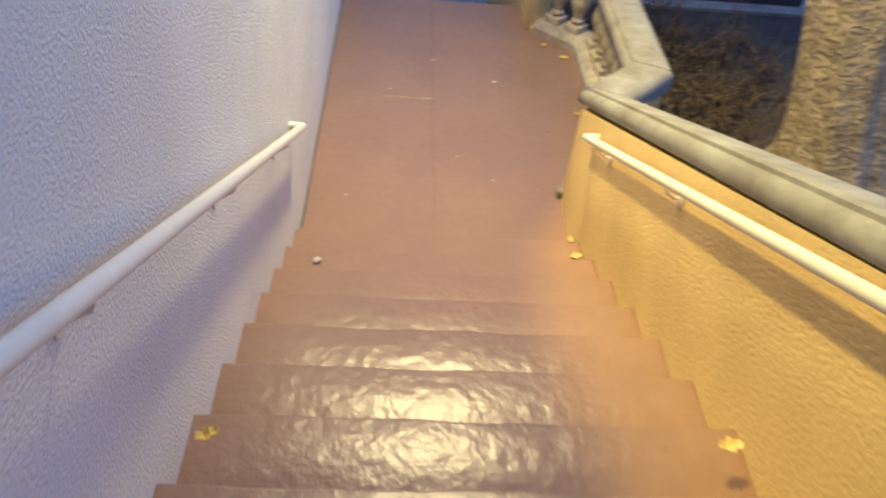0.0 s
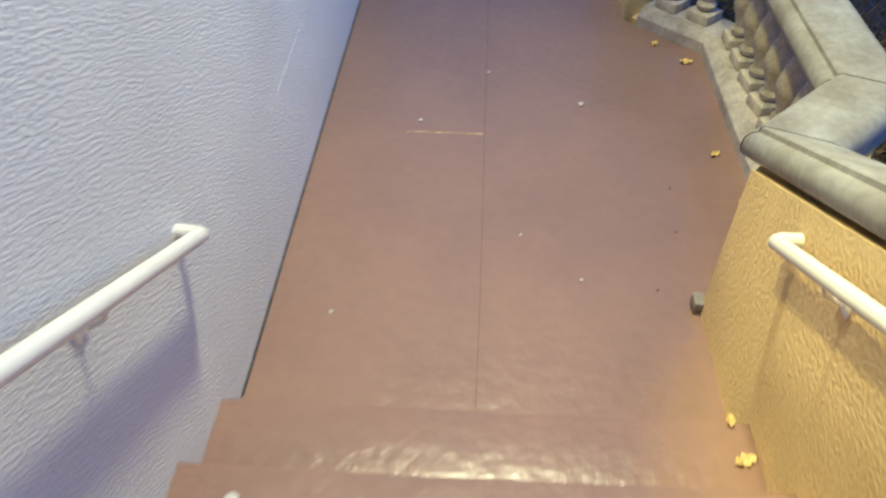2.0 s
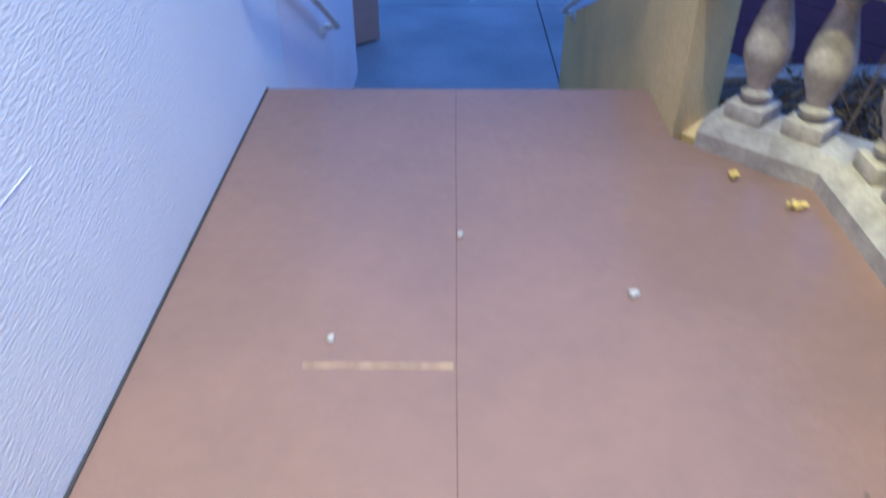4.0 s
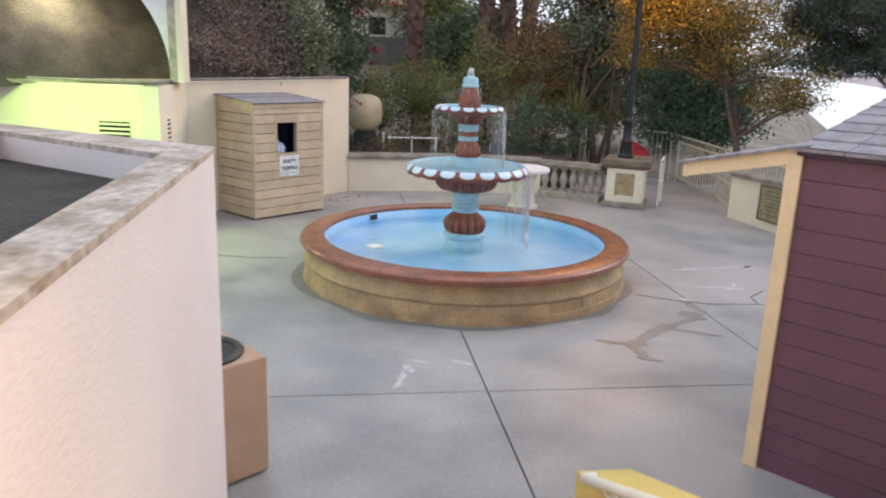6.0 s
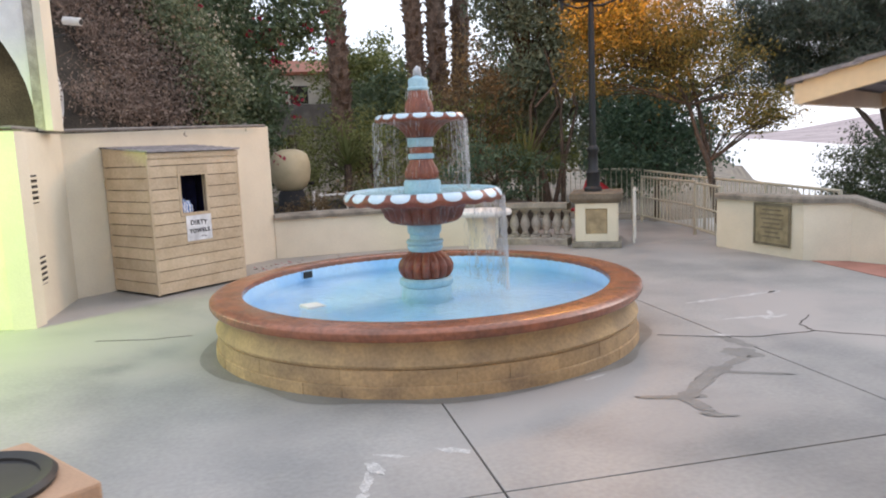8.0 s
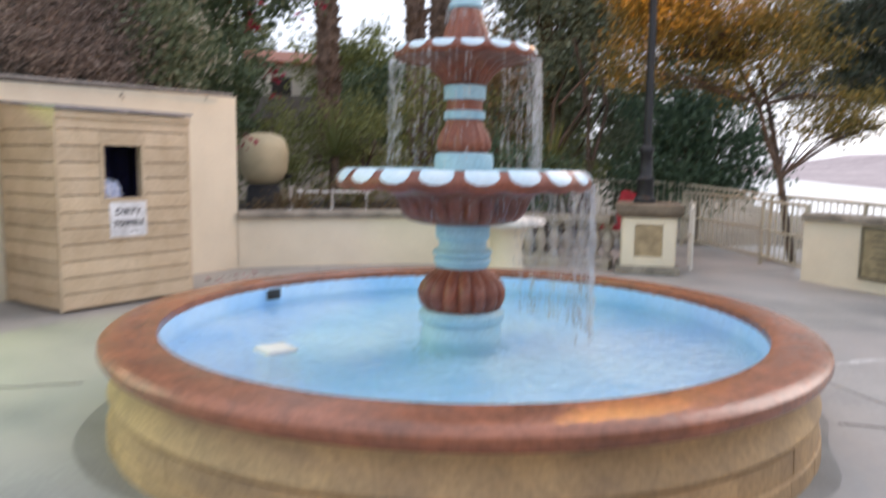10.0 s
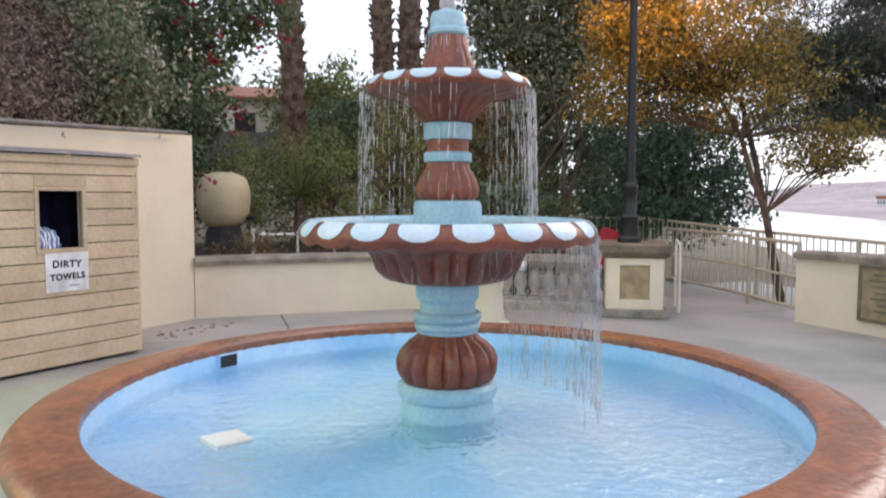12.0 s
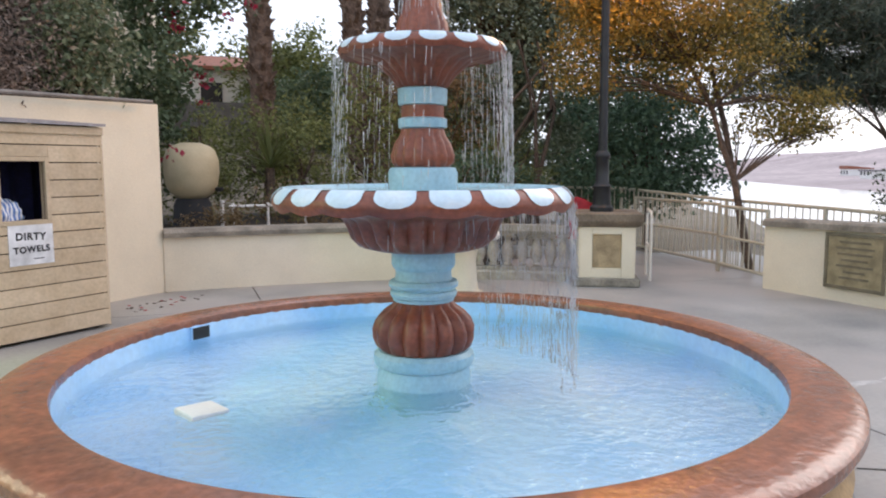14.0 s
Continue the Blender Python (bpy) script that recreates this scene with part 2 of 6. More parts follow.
def sweep(path, section, bm=None, caps=True):
    """A section of (out, up) rows carried along a path of points with mitred corners; out is to the right of the way."""
    bm = bm or bmesh.new()
    pts = [Vector(p) for p in path]
    rings = []
    for i, p in enumerate(pts):
        a = (p - pts[i - 1]).to_2d().normalized() if i else None
        b = (pts[i + 1] - p).to_2d().normalized() if i + 1 < len(pts) else None
        a, b = a or b, b or a
        d = (a + b).normalized()
        out = Vector((d.y, -d.x, 0)) / max(0.4, d.dot(b))
        rings.append([bm.verts.new(p + out * o + Vector((0, 0, u))) for o, u in section])
    n = len(section)
    for a, b in zip(rings, rings[1:]):
        for k in range(n):
            bm.faces.new((a[k], a[(k + 1) % n], b[(k + 1) % n], b[k]))
    if caps:
        bm.faces.new(rings[0][::-1])
        bm.faces.new(rings[-1])
    bmesh.ops.recalc_face_normals(bm, faces=bm.faces)
    return bm


def structure(name, bm, material, label, category, soft=0):
    return tagged(part(name, bm, material, None, "", soft), label, category, "", "structure")


# ---- the stairs and the landing ----
XL, XR, LAND = -2.0, -0.30, 1.19
RISE, TREADS, FOOT = 0.17, 0.327, -11.335
EDGE, LOWTREAD = -7.855, 0.31

bm = prism([(XL - 0.002, FOOT - 0.05), (XR + 0.02, FOOT - 0.05), (XR + 0.02, -10.70), (0.12, -10.20), (0.34, -10.2), (0.34, -8.55), (0.02, -8.66), (-0.32, -8.31), (-0.32, EDGE), (XL - 0.002, EDGE)], LAND - 0.2, LAND)
structure("landing_floor", bm, TREAD, "brown painted concrete landing between two flights", "floor")


def flight(name, count, y0, tread, z0, x0, x1, label):
    """Steps that rise towards -y from the riser at y0."""
    root = thing(name, Matrix.Identity(4), label, "stairs", "", "structure")
    for k in range(count):
        y = y0 - k * tread
        b = box((x0, y - tread - 0.03, z0 + RISE * k - 0.1 if k else z0 - 0.02), (x1, y + 0.012, z0 + RISE * (k + 1)), 0.012)
        bmesh.ops.subdivide_edges(b, edges=[e for e in b.edges if abs((e.verts[0].co - e.verts[1].co).x) > 1.0], cuts=14)
        for v in b.verts:
            v.co.z += 0.006 * noise.noise(v.co * 4) if v.co.z > z0 + RISE * (k + 1) - 0.02 else 0
            v.co.y += 0.010 * noise.noise(Vector((v.co.x * 5, k * 3.1, 2)))
        part("step", b, TREAD, root, "", 40)
    return root


flight("stairs_upper", 15, FOOT, TREADS, LAND, XL - 0.01, XR + 0.01, "brown glossy painted concrete steps with worn edges")
low = EDGE + 6 * LOWTREAD
flight("stairs_lower", 6, low, LOWTREAD, 0.0, XL - 0.01, -0.33, "brown painted concrete steps down to the plaza")
structure("landing_top", box((XL, -18.2, 3.5), (XR, -16.15, 3.74)), TREAD, "brown painted upper landing", "floor")

# tall wall beside the stairs
bm = bmesh.new()
# unseen top outline, stepped only to cut the sodium light off the landing
side = [(-18.4, 0.0), (-7.45, 0.0), (-7.45, 6.2), (-11.4, 6.2), (-11.75, 5.3), (-12.5, 5.3), (-18.4, 8.3)]
near, back_ = [bm.verts.new((XL, y, z)) for y, z in side], [bm.verts.new((XL - 0.3, y, z)) for y, z in side]
bm.faces.new(near)
bm.faces.new(back_[::-1])
for i in range(7):
    bm.faces.new((near[i], near[(i + 1) % 7], back_[(i + 1) % 7], back_[i]))
bmesh.ops.recalc_face_normals(bm, faces=bm.faces)
structure("wall_stair", bm, STUCCO, "tall white rough stucco wall beside the stairs", "wall")
structure("wall_behind", box((XL, -18.5, 3.0), (1.0, -18.2, 6.4)), STUCCO, "white stucco wall at the head of the stairs", "wall")

# parapet wall of the upper flight
def top_at(y):
    return 1.83 + max(0.0, (-10.72 - y)) * 0.498

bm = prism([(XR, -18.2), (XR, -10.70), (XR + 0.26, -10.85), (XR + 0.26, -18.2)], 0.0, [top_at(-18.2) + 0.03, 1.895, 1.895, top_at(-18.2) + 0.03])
structure("wall_parapet_upper", bm, LAMP_YELLOW_STUCCO, "warm cream stucco parapet beside the upper steps", "wall")
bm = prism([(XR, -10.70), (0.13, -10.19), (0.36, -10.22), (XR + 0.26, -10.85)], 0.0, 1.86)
structure("wall_parapet_bend", bm, LAMP_YELLOW_STUCCO, "slanted cream stucco parapet end", "wall")
COPE = [(-0.128, -0.002), (-0.140, 0.008), (-0.146, 0.035), (-0.142, 0.067), (-0.130, 0.088), (-0.114, 0.098), (-0.108, 0.102), (-0.106, 0.120), (-0.095, 0.128), (0.095, 0.128), (0.125, 0.120), (0.145, 0.095), (0.152, 0.05), (0.145, -0.02)]
cope_path = [(XR + 0.13, -18.2, top_at(-18.2)), (-0.155, -10.62, 1.855), (0.205, -10.27, 1.855), (0.225, -8.62, 1.84), (-0.19, -8.22, 1.84), (-0.19, -7.86, 1.84)]
coping = structure("coping_stairs", sweep(cope_path, COPE), STAIRCOPE, "weathered grey moulded stone coping", "coping", 40)
for k in (1, 2, 3, 4):
    # mortar seam across the coping at each bend
    p, a, b = (Vector(cope_path[i]) for i in (k, k - 1, k + 1))
    d = ((p - a).to_2d().normalized() + (b - p).to_2d().normalized()).normalized()
    wide = 1 / max(0.4, d.dot((b - p).to_2d().normalized()))
    seam = sweep([p - d.to_3d() * 0.002, p + d.to_3d() * 0.002], [(o * wide * 1.012, u + 0.0015) for o, u in COPE])
    part("seam", seam, JOINT, coping, "dark mortar seam")

PLINTH = [(-0.165, 0), (-0.165, 0.075), (-0.145, 0.095), (-0.11, 0.12), (0.10, 0.12), (0.13, 0.10), (0.13, 0)]
structure("balustrade_plinth", sweep([(0.235, -10.2, LAND - 0.01), (0.235, -8.62, LAND - 0.01), (-0.15, -8.26, LAND - 0.01)], PLINTH), STONE, "grey stone plinth under the balusters", "plinth", 30)
structure("wall_balustrade_base", prism([(0.10, -10.3), (0.37, -10.3), (0.37, -8.5), (-0.1, -8.0), (-0.3, -8.2), (0.10, -8.6)], 0.0, LAND - 0.02), LAMP_YELLOW_STUCCO, "stucco wall under the balustrade", "wall")
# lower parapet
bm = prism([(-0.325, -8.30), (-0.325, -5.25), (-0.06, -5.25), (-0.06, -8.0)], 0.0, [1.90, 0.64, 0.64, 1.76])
structure("wall_parapet_lower", bm, LAMP_YELLOW_STUCCO, "cream stucco parapet beside the lower steps", "wall")

BALUSTER = [(0.075, 0.0), (0.075, 0.06), (0.05, 0.075), (0.058, 0.10), (0.04, 0.12), (0.05, 0.16), (0.078, 0.23), (0.082, 0.28), (0.068, 0.35), (0.045, 0.43), (0.036, 0.47), (0.05, 0.49), (0.05, 0.505), (0.06, 0.52), (0.06, 0.55)]


def baluster(group, scale_z=1.0):
    root = thing("baluster", Matrix.Identity(4), "turned cast stone baluster with chipped pale paint", "baluster", group)
    part("shaft", lathe([(r, z * scale_z) for r, z in BALUSTER[2:-2]], 18), STONE, root, "", 40)
    part("base_block", box((-0.075, -0.075, 0), (0.075, 0.075, 0.062 * scale_z), 0.008), STONE, root, "", 40)
    part("top_block", box((-0.065, -0.065, 0.515 * scale_z), (0.065, 0.065, 0.56 * scale_z), 0.006), STONE, root, "", 40)
    return root


first = baluster("stair balusters")
first.matrix_world = pose(0.235, -8.78, LAND + 0.11, 0, 0, 0)
for i in range(1, 7):
    copy_thing(first, pose(0.235, -8.78 - 0.215 * i, LAND + 0.11, 0, 0, 4 * i))
for x, y in ((0.10, -8.49), (-0.06, -8.345)):
    copy_thing(first, pose(x, y, LAND + 0.11, 0, 0, 43))


def handrail(points, wall_x, brackets, label):
    """A round rail with returned ends and bent brackets to the wall."""
    root = thing("handrail", Matrix.Identity(4), label, "handrail", "handrails")
    pts = [Vector(p) for p in points]
    s = 1 if wall_x > pts[0].x else -1
    a, b = pts[0], pts[-1]
    way = (b - a).normalized()
    full = [Vector((wall_x, a.y, a.z)), Vector((a.x + s * 0.02, a.y, a.z)), a + way * 0.02] + [a.lerp(b, i / 8) for i in range(1, 8)] + [b - way * 0.02, Vector((b.x + s * 0.02, b.y, b.z)), Vector((wall_x, b.y, b.z))]
    part("rail", tube(full, 0.022, 12), RAILPAINT, root, "", 50)
    for f in brackets:
        p = a.lerp(b, f)
        q = tube([p + Vector((0, 0, -0.022)), p + Vector((s * 0.01, 0, -0.05)), p + Vector((s * 0.05, 0, -0.075)), Vector((wall_x, p.y, p.z - 0.075))], 0.007, 6)
        box((min(wall_x, wall_x - s * 0.008), p.y - 0.03, p.z - 0.105), (max(wall_x, wall_x - s * 0.008), p.y + 0.03, p.z - 0.045), 0.003, q)
        part("bracket", q, RAILPAINT, root, "", 40)
    return root


handrail([(-1.925, -11.26, 2.045), (-1.925, -16.2, 4.77)], XL, (0.1, 0.3, 0.5, 0.75, 0.95), "cream painted round steel handrail on the white wall")
handrail([(-0.375, -11.15, 2.0), (-0.375, -16.2, 4.68)], XR, (0.06, 0.24, 0.5, 0.75, 0.95), "cream painted round steel handrail on the parapet")
handrail([(-1.915, -8.15, 1.96), (-1.915, -6.22, 0.90)], XL, (0.12, 0.9), "short cream steel handrail on the white wall")
handrail([(-0.385, -7.8, 1.84), (-0.385, -5.5, 0.76)], -0.325, (0.12, 0.9), "short cream steel handrail beside the lower steps")

# planter wall that ends the stairs
PT, PE = 2.065, -4.83
def ring(e):
    return [(XL + e, -7.447), (XL + e, PE + e), (-3.3 - e, PE + 0.9 + e), (-3.3 - e, -7.447), (-3.1, -7.447), (-3.1, PE + 0.50), (XL - 0.17, PE - 0.26), (XL - 0.17, -7.447)]


structure("wall_planter", prism(ring(0), 0, PT), PINK, "pale pink stucco planter wall beside the steps", "wall")
structure("planter_rim", prism(ring(0.006), PT, PT + 0.025), mat("stained_rim", (0.30, 0.235, 0.165), 0.9, vary=0.3, scale=6, fine=35, bump=0.6, second=(0.56, 0.48, 0.41)), "stained worn top of the planter wall", "coping")
# dark fill set high, standing in for the hollow's stained inner wall and its shadow
structure("planter_dark_fill", prism([(-3.1, -7.44), (XL - 0.17, -7.44), (XL - 0.17, PE - 0.26), (-3.1, PE + 0.50)], 0.6, 1.95), SOIL, "dark fill for the stained, shaded hollow of the planter", "soil")

# ---- the plaza ----
slab_root = thing("pavement", Matrix.Identity(4), "grey stained concrete plaza slabs with dark joints", "pavement", "", "structure")
part("joint_bed", box((-9.5, -8.2, -0.06), (7.6, 7.2, -0.012)), JOINT, slab_root)
xs, ys = (-9.0, -0.285, 2.40, 7.6), (-8.0, -3.01, 4.45, 7.2)
for x0, x1 in zip(xs, xs[1:]):
    for y0, y1 in zip(ys, ys[1:]):
        b = box((x0 + 0.006, y0 + 0.006, -0.03), (x1 - 0.006, y1 - 0.006, 0.0), 0.004)
        part("slab", b, CONCRETE, slab_root)

# ---- fountain ----
CX, CY = 0.05, 0.305
fountain = thing("fountain", pose(CX, CY, 0), "three-tiered blue and terracotta painted fountain in a round pool", "fountain")
BLOCKSTONE = mat("tan_basin_blocks", (0.45, 0.30, 0.15), 0.75, vary=0.16, scale=4, fine=40, bump=0.4, second=(0.27, 0.18, 0.10), spread=0.10)
part("basin_wall", lathe([(1.66, 0.0), (1.872, 0.0), (1.868, 0.20), (1.872, 0.208), (1.888, 0.214), (1.892, 0.232), (1.88, 0.25), (1.852, 0.30), (1.842, 0.35), (1.852, 0.385), (1.868, 0.402), (1.66, 0.402), (1.66, 0.0)], 96, caps=False), BASIN, fountain, "tan rendered moulded basin wall", 35)
part("coping", lathe([(1.66, 0.40), (1.89, 0.398), (1.918, 0.408), (1.932, 0.435), (1.928, 0.465), (1.905, 0.485), (1.86, 0.492), (1.69, 0.496), (1.655, 0.49), (1.648, 0.47), (1.66, 0.40)], 144, caps=False), COPING_RED, fountain, "worn terracotta coloured coping", 35)


def course(z0, z1, r0, r1, count, seed):
    """A ring of long rendered blocks, each its own, with narrow joints."""
    q = random.Random(seed)
    cuts = [(k + q.uniform(-0.12, 0.12)) * 2 * math.pi / count for k in range(count)]
    for k in range(count):
        a0, a1 = cuts[k] + 0.0006, (cuts[(k + 1) % count] + (2 * math.pi if k == count - 1 else 0)) - 0.0006
        out = q.uniform(-0.003, 0.003)
        bm = bmesh.new()
        rings = []
        for i in range(5):
            a = a0 + (a1 - a0) * i / 4
            inset = 0.002 if i in (0, 4) else 0.0
            rings.append([bm.verts.new((r * math.cos(a), r * math.sin(a), z)) for r, z in ((1.80, z0), (r0 + out - inset, z0), (r1 + out - inset, z1 - 0.006), (r1 + out - 0.008, z1), (1.80, z1))])
        for u, v in zip(rings, rings[1:]):
            for i in range(5):
                bm.faces.new((u[i], v[i], v[(i + 1) % 5], u[(i + 1) % 5]))
        bm.faces.new(rings[0])
        bm.faces.new(rings[-1][::-1])
        bmesh.ops.recalc_face_normals(bm, faces=bm.faces)
        part("block", bm, BLOCKSTONE, fountain, "", 30)


course(0.0, 0.088, 1.902, 1.898, 36, 1)
course(0.090, 0.202, 1.884, 1.878, 30, 2)
part("pool_lining", lathe([(1.658, 0.488), (1.652, 0.47), (1.652, 0.13), (1.5, 0.10), (0.0, 0.10)], 96, caps=False), POOLBLUE, fountain, "pale blue painted pool inside", 35)
part("plinth", lathe([(0.238, 0.10), (0.232, 0.40), (0.215, 0.445)], 48), BLUE, fountain, "pale blue drum", 35)
part("disc", lathe([(0.215, 0.435), (0.24, 0.447), (0.248, 0.465), (0.246, 0.50), (0.225, 0.518), (0.2, 0.52)], 48), BLUE, fountain, "", 35)
part("lower_bulb", lathe([(0.205, 0.515), (0.236, 0.54), (0.252, 0.58), (0.255, 0.625), (0.238, 0.67), (0.20, 0.71), (0.16, 0.738), (0.142, 0.76)], 128, 16, 0.14, 0.525, 0.745), TERRA, fountain, "terracotta fluted bulb", 50)
part("lower_ring", lathe([(0.14, 0.757), (0.150, 0.762), (0.152, 0.776), (0.16, 0.782), (0.165, 0.80), (0.16, 0.812), (0.148, 0.817), (0.15, 0.825), (0.168, 0.83), (0.172, 0.845), (0.164, 0.86), (0.14, 0.866), (0.136, 0.90), (0.138, 0.915), (0.150, 0.925), (0.156, 0.94), (0.156, 1.01), (0.12, 1.02)], 48), BLUE, fountain, "", 35)
part("middle_bowl", lathe([(0.10, 1.01), (0.24, 1.012), (0.31, 1.03), (0.352, 1.07), (0.372, 1.125), (0.39, 1.16), (0.42, 1.185), (0.64, 1.225), (0.69, 1.25), (0.66, 1.255), (0.4, 1.21), (0.1, 1.20)], 144, 24, 0.10, 1.02, 1.17), TERRA, fountain, "terracotta fluted bowl", 50)


def scallops(count, r, z, drop, root):
    """Rim of a bowl: a terracotta lip rolled outwards with a row of pale blue lobes on it."""
    def lip(f, lift=0.0):
        a = f * 2.2
        return r * 0.93 + (0.07 * r + lift) * math.sin(min(a, 1.9)) - 0.02 * r * max(0, f - 0.8) * 5, z + lift * math.cos(min(a, 1.57)) - drop * f ** 1.25

    n = count * 8
    bm = bmesh.new()
    rows = []
    for j in range(10):
        f = j / 9
        rr, zz = lip(f)
        rows.append([bm.verts.new((rr * math.cos(2 * math.pi * i / n), rr * math.sin(2 * math.pi * i / n), zz - 0.16 * drop * f ** 3 * abs(math.sin(math.pi * i / 8)))) for i in range(n)])
    rows.append([bm.verts.new((r * 0.90 * math.cos(2 * math.pi * i / n), r * 0.90 * math.sin(2 * math.pi * i / n), z - drop * 0.7)) for i in range(n)])
    for a, b in zip(rows, rows[1:]):
        for i in range(n):
            bm.faces.new((a[i], b[i], b[(i + 1) % n], a[(i + 1) % n]))
    bmesh.ops.recalc_face_normals(bm, faces=bm.faces)
    part("rim", bm, TERRA, root, "terracotta rim", 60)
    for k in range(count):
        bm = bmesh.new()
        grid = []
        for j in range(9):
            f = 0.03 + 0.70 * j / 8
            half = 0.385 * (1.0 if f < 0.36 else math.sqrt(max(0.0, 1 - ((f - 0.36) / 0.385) ** 2)))
            rr, zz = lip(f, 0.004)
            row = []
            for i in range(9):
                a = 2 * math.pi * (k + 0.5 + half * (-1 + i / 4)) / count
                row.append(bm.verts.new((rr * math.cos(a), rr * math.sin(a), zz - 0.10 * drop * f ** 3)))
            grid.append(row)
        for a, b in zip(grid, grid[1:]):
            for i in range(8):
                bm.faces.new((a[i], b[i], b[i + 1], a[i + 1]))
        bmesh.ops.recalc_face_normals(bm, faces=bm.faces)
        part("lobe", bm, LOBE, root, "pale blue lobe", 60)
    part("bowl_lining", lathe([(r * 0.935, z + 0.002), (r * 0.90, z - 0.012), (r * 0.88, z - 0.03), (0.05, z - 0.035)], 72, caps=False), BLUE, root, "pale blue bowl inside", 40)


LOBE = mat("pale_lobe_paint", (0.55, 0.70, 0.80), 0.35, vary=0.06, scale=9, fine=50, bump=0.1, second=(0.66, 0.76, 0.82))
scallops(20, 0.718, 1.315, 0.095, fountain)
part("middle_disc", lathe([(0.165, 1.26), (0.168, 1.38), (0.158, 1.405), (0.12, 1.412), (0.12, 1.42)], 48), BLUE, fountain, "", 35)
part("middle_bulb", lathe([(0.13, 1.41), (0.152, 1.43), (0.156, 1.465), (0.138, 1.52), (0.112, 1.56), (0.102, 1.595)], 96, 14, 0.12, 1.42, 1.57), TERRA, fountain, "terracotta fluted bulb", 50)
part("middle_ring", lathe([(0.10, 1.59), (0.117, 1.597), (0.117, 1.637), (0.10, 1.645)], 48), BLUE, fountain, "", 35)
part("neck", lathe([(0.102, 1.64), (0.102, 1.705)], 48), TERRA, fountain, "", 35)
part("upper_ring", lathe([(0.10, 1.70), (0.117, 1.704), (0.119, 1.778), (0.10, 1.785)], 48), BLUE, fountain, "", 35)
part("upper_bowl", lathe([(0.085, 1.778), (0.125, 1.79), (0.165, 1.845), (0.235, 1.90), (0.335, 1.925), (0.37, 1.94), (0.3, 1.945), (0.06, 1.925)], 144, 20, 0.10, 1.785, 1.915), TERRA, fountain, "terracotta fluted bowl", 50)
scallops(16, 0.398, 1.985, 0.055, fountain)
part("upper_bulb", lathe([(0.122, 1.965), (0.13, 2.03), (0.122, 2.08), (0.092, 2.15), (0.084, 2.20)], 96, 12, 0.10, 1.98, 2.16), TERRA, fountain, "terracotta fluted bulb", 50)
part("cap", lathe([(0.085, 2.195), (0.098, 2.205), (0.098, 2.222), (0.086, 2.232), (0.088, 2.285), (0.078, 2.305), (0.04, 2.318), (0.012, 2.345)], 48), BLUE, fountain, "pale blue cap", 35)

# ---- wall and cabinet ----
def wall_line(name, a, b, thick, z0, z1, material, label, side=1):
    a, b = Vector(a), Vector(b)
    d = (b - a).normalized()
    n = Vector((-d.y, d.x)) * thick * side
    zz = list(z1) if isinstance(z1, tuple) else [z1, z1]
    bm = prism([a, b, b + n, a + n], z0, [zz[0], zz[1], zz[1], zz[0]])
    return structure(name, bm, material, label, "wall")


wall_line("wall_tall", (-3.80, 3.47), (-1.25, 5.82), 0.25, 0, (2.02, 2.10), CREAM, "tall cream stucco wall behind the towel cabinet")
arc = [(-1.25, 5.80), (-0.6, 5.87), (0.1, 5.89), (0.9, 5.87), (1.7, 5.78), (2.4, 5.57)]
structure("wall_low", sweep([(x, y, 0) for x, y in arc], [(0, 0), (0, 0.62), (-0.25, 0.62), (-0.25, 0)]), CREAM, "low curved cream stucco garden wall", "wall", 30)
structure("coping_low", sweep([(x, y, 0.62) for x, y in arc], [(0.05, 0), (0.06, 0.05), (0.03, 0.09), (-0.28, 0.09), (-0.31, 0.0)]), COPING, "grey stone coping on the low wall", "coping", 30)


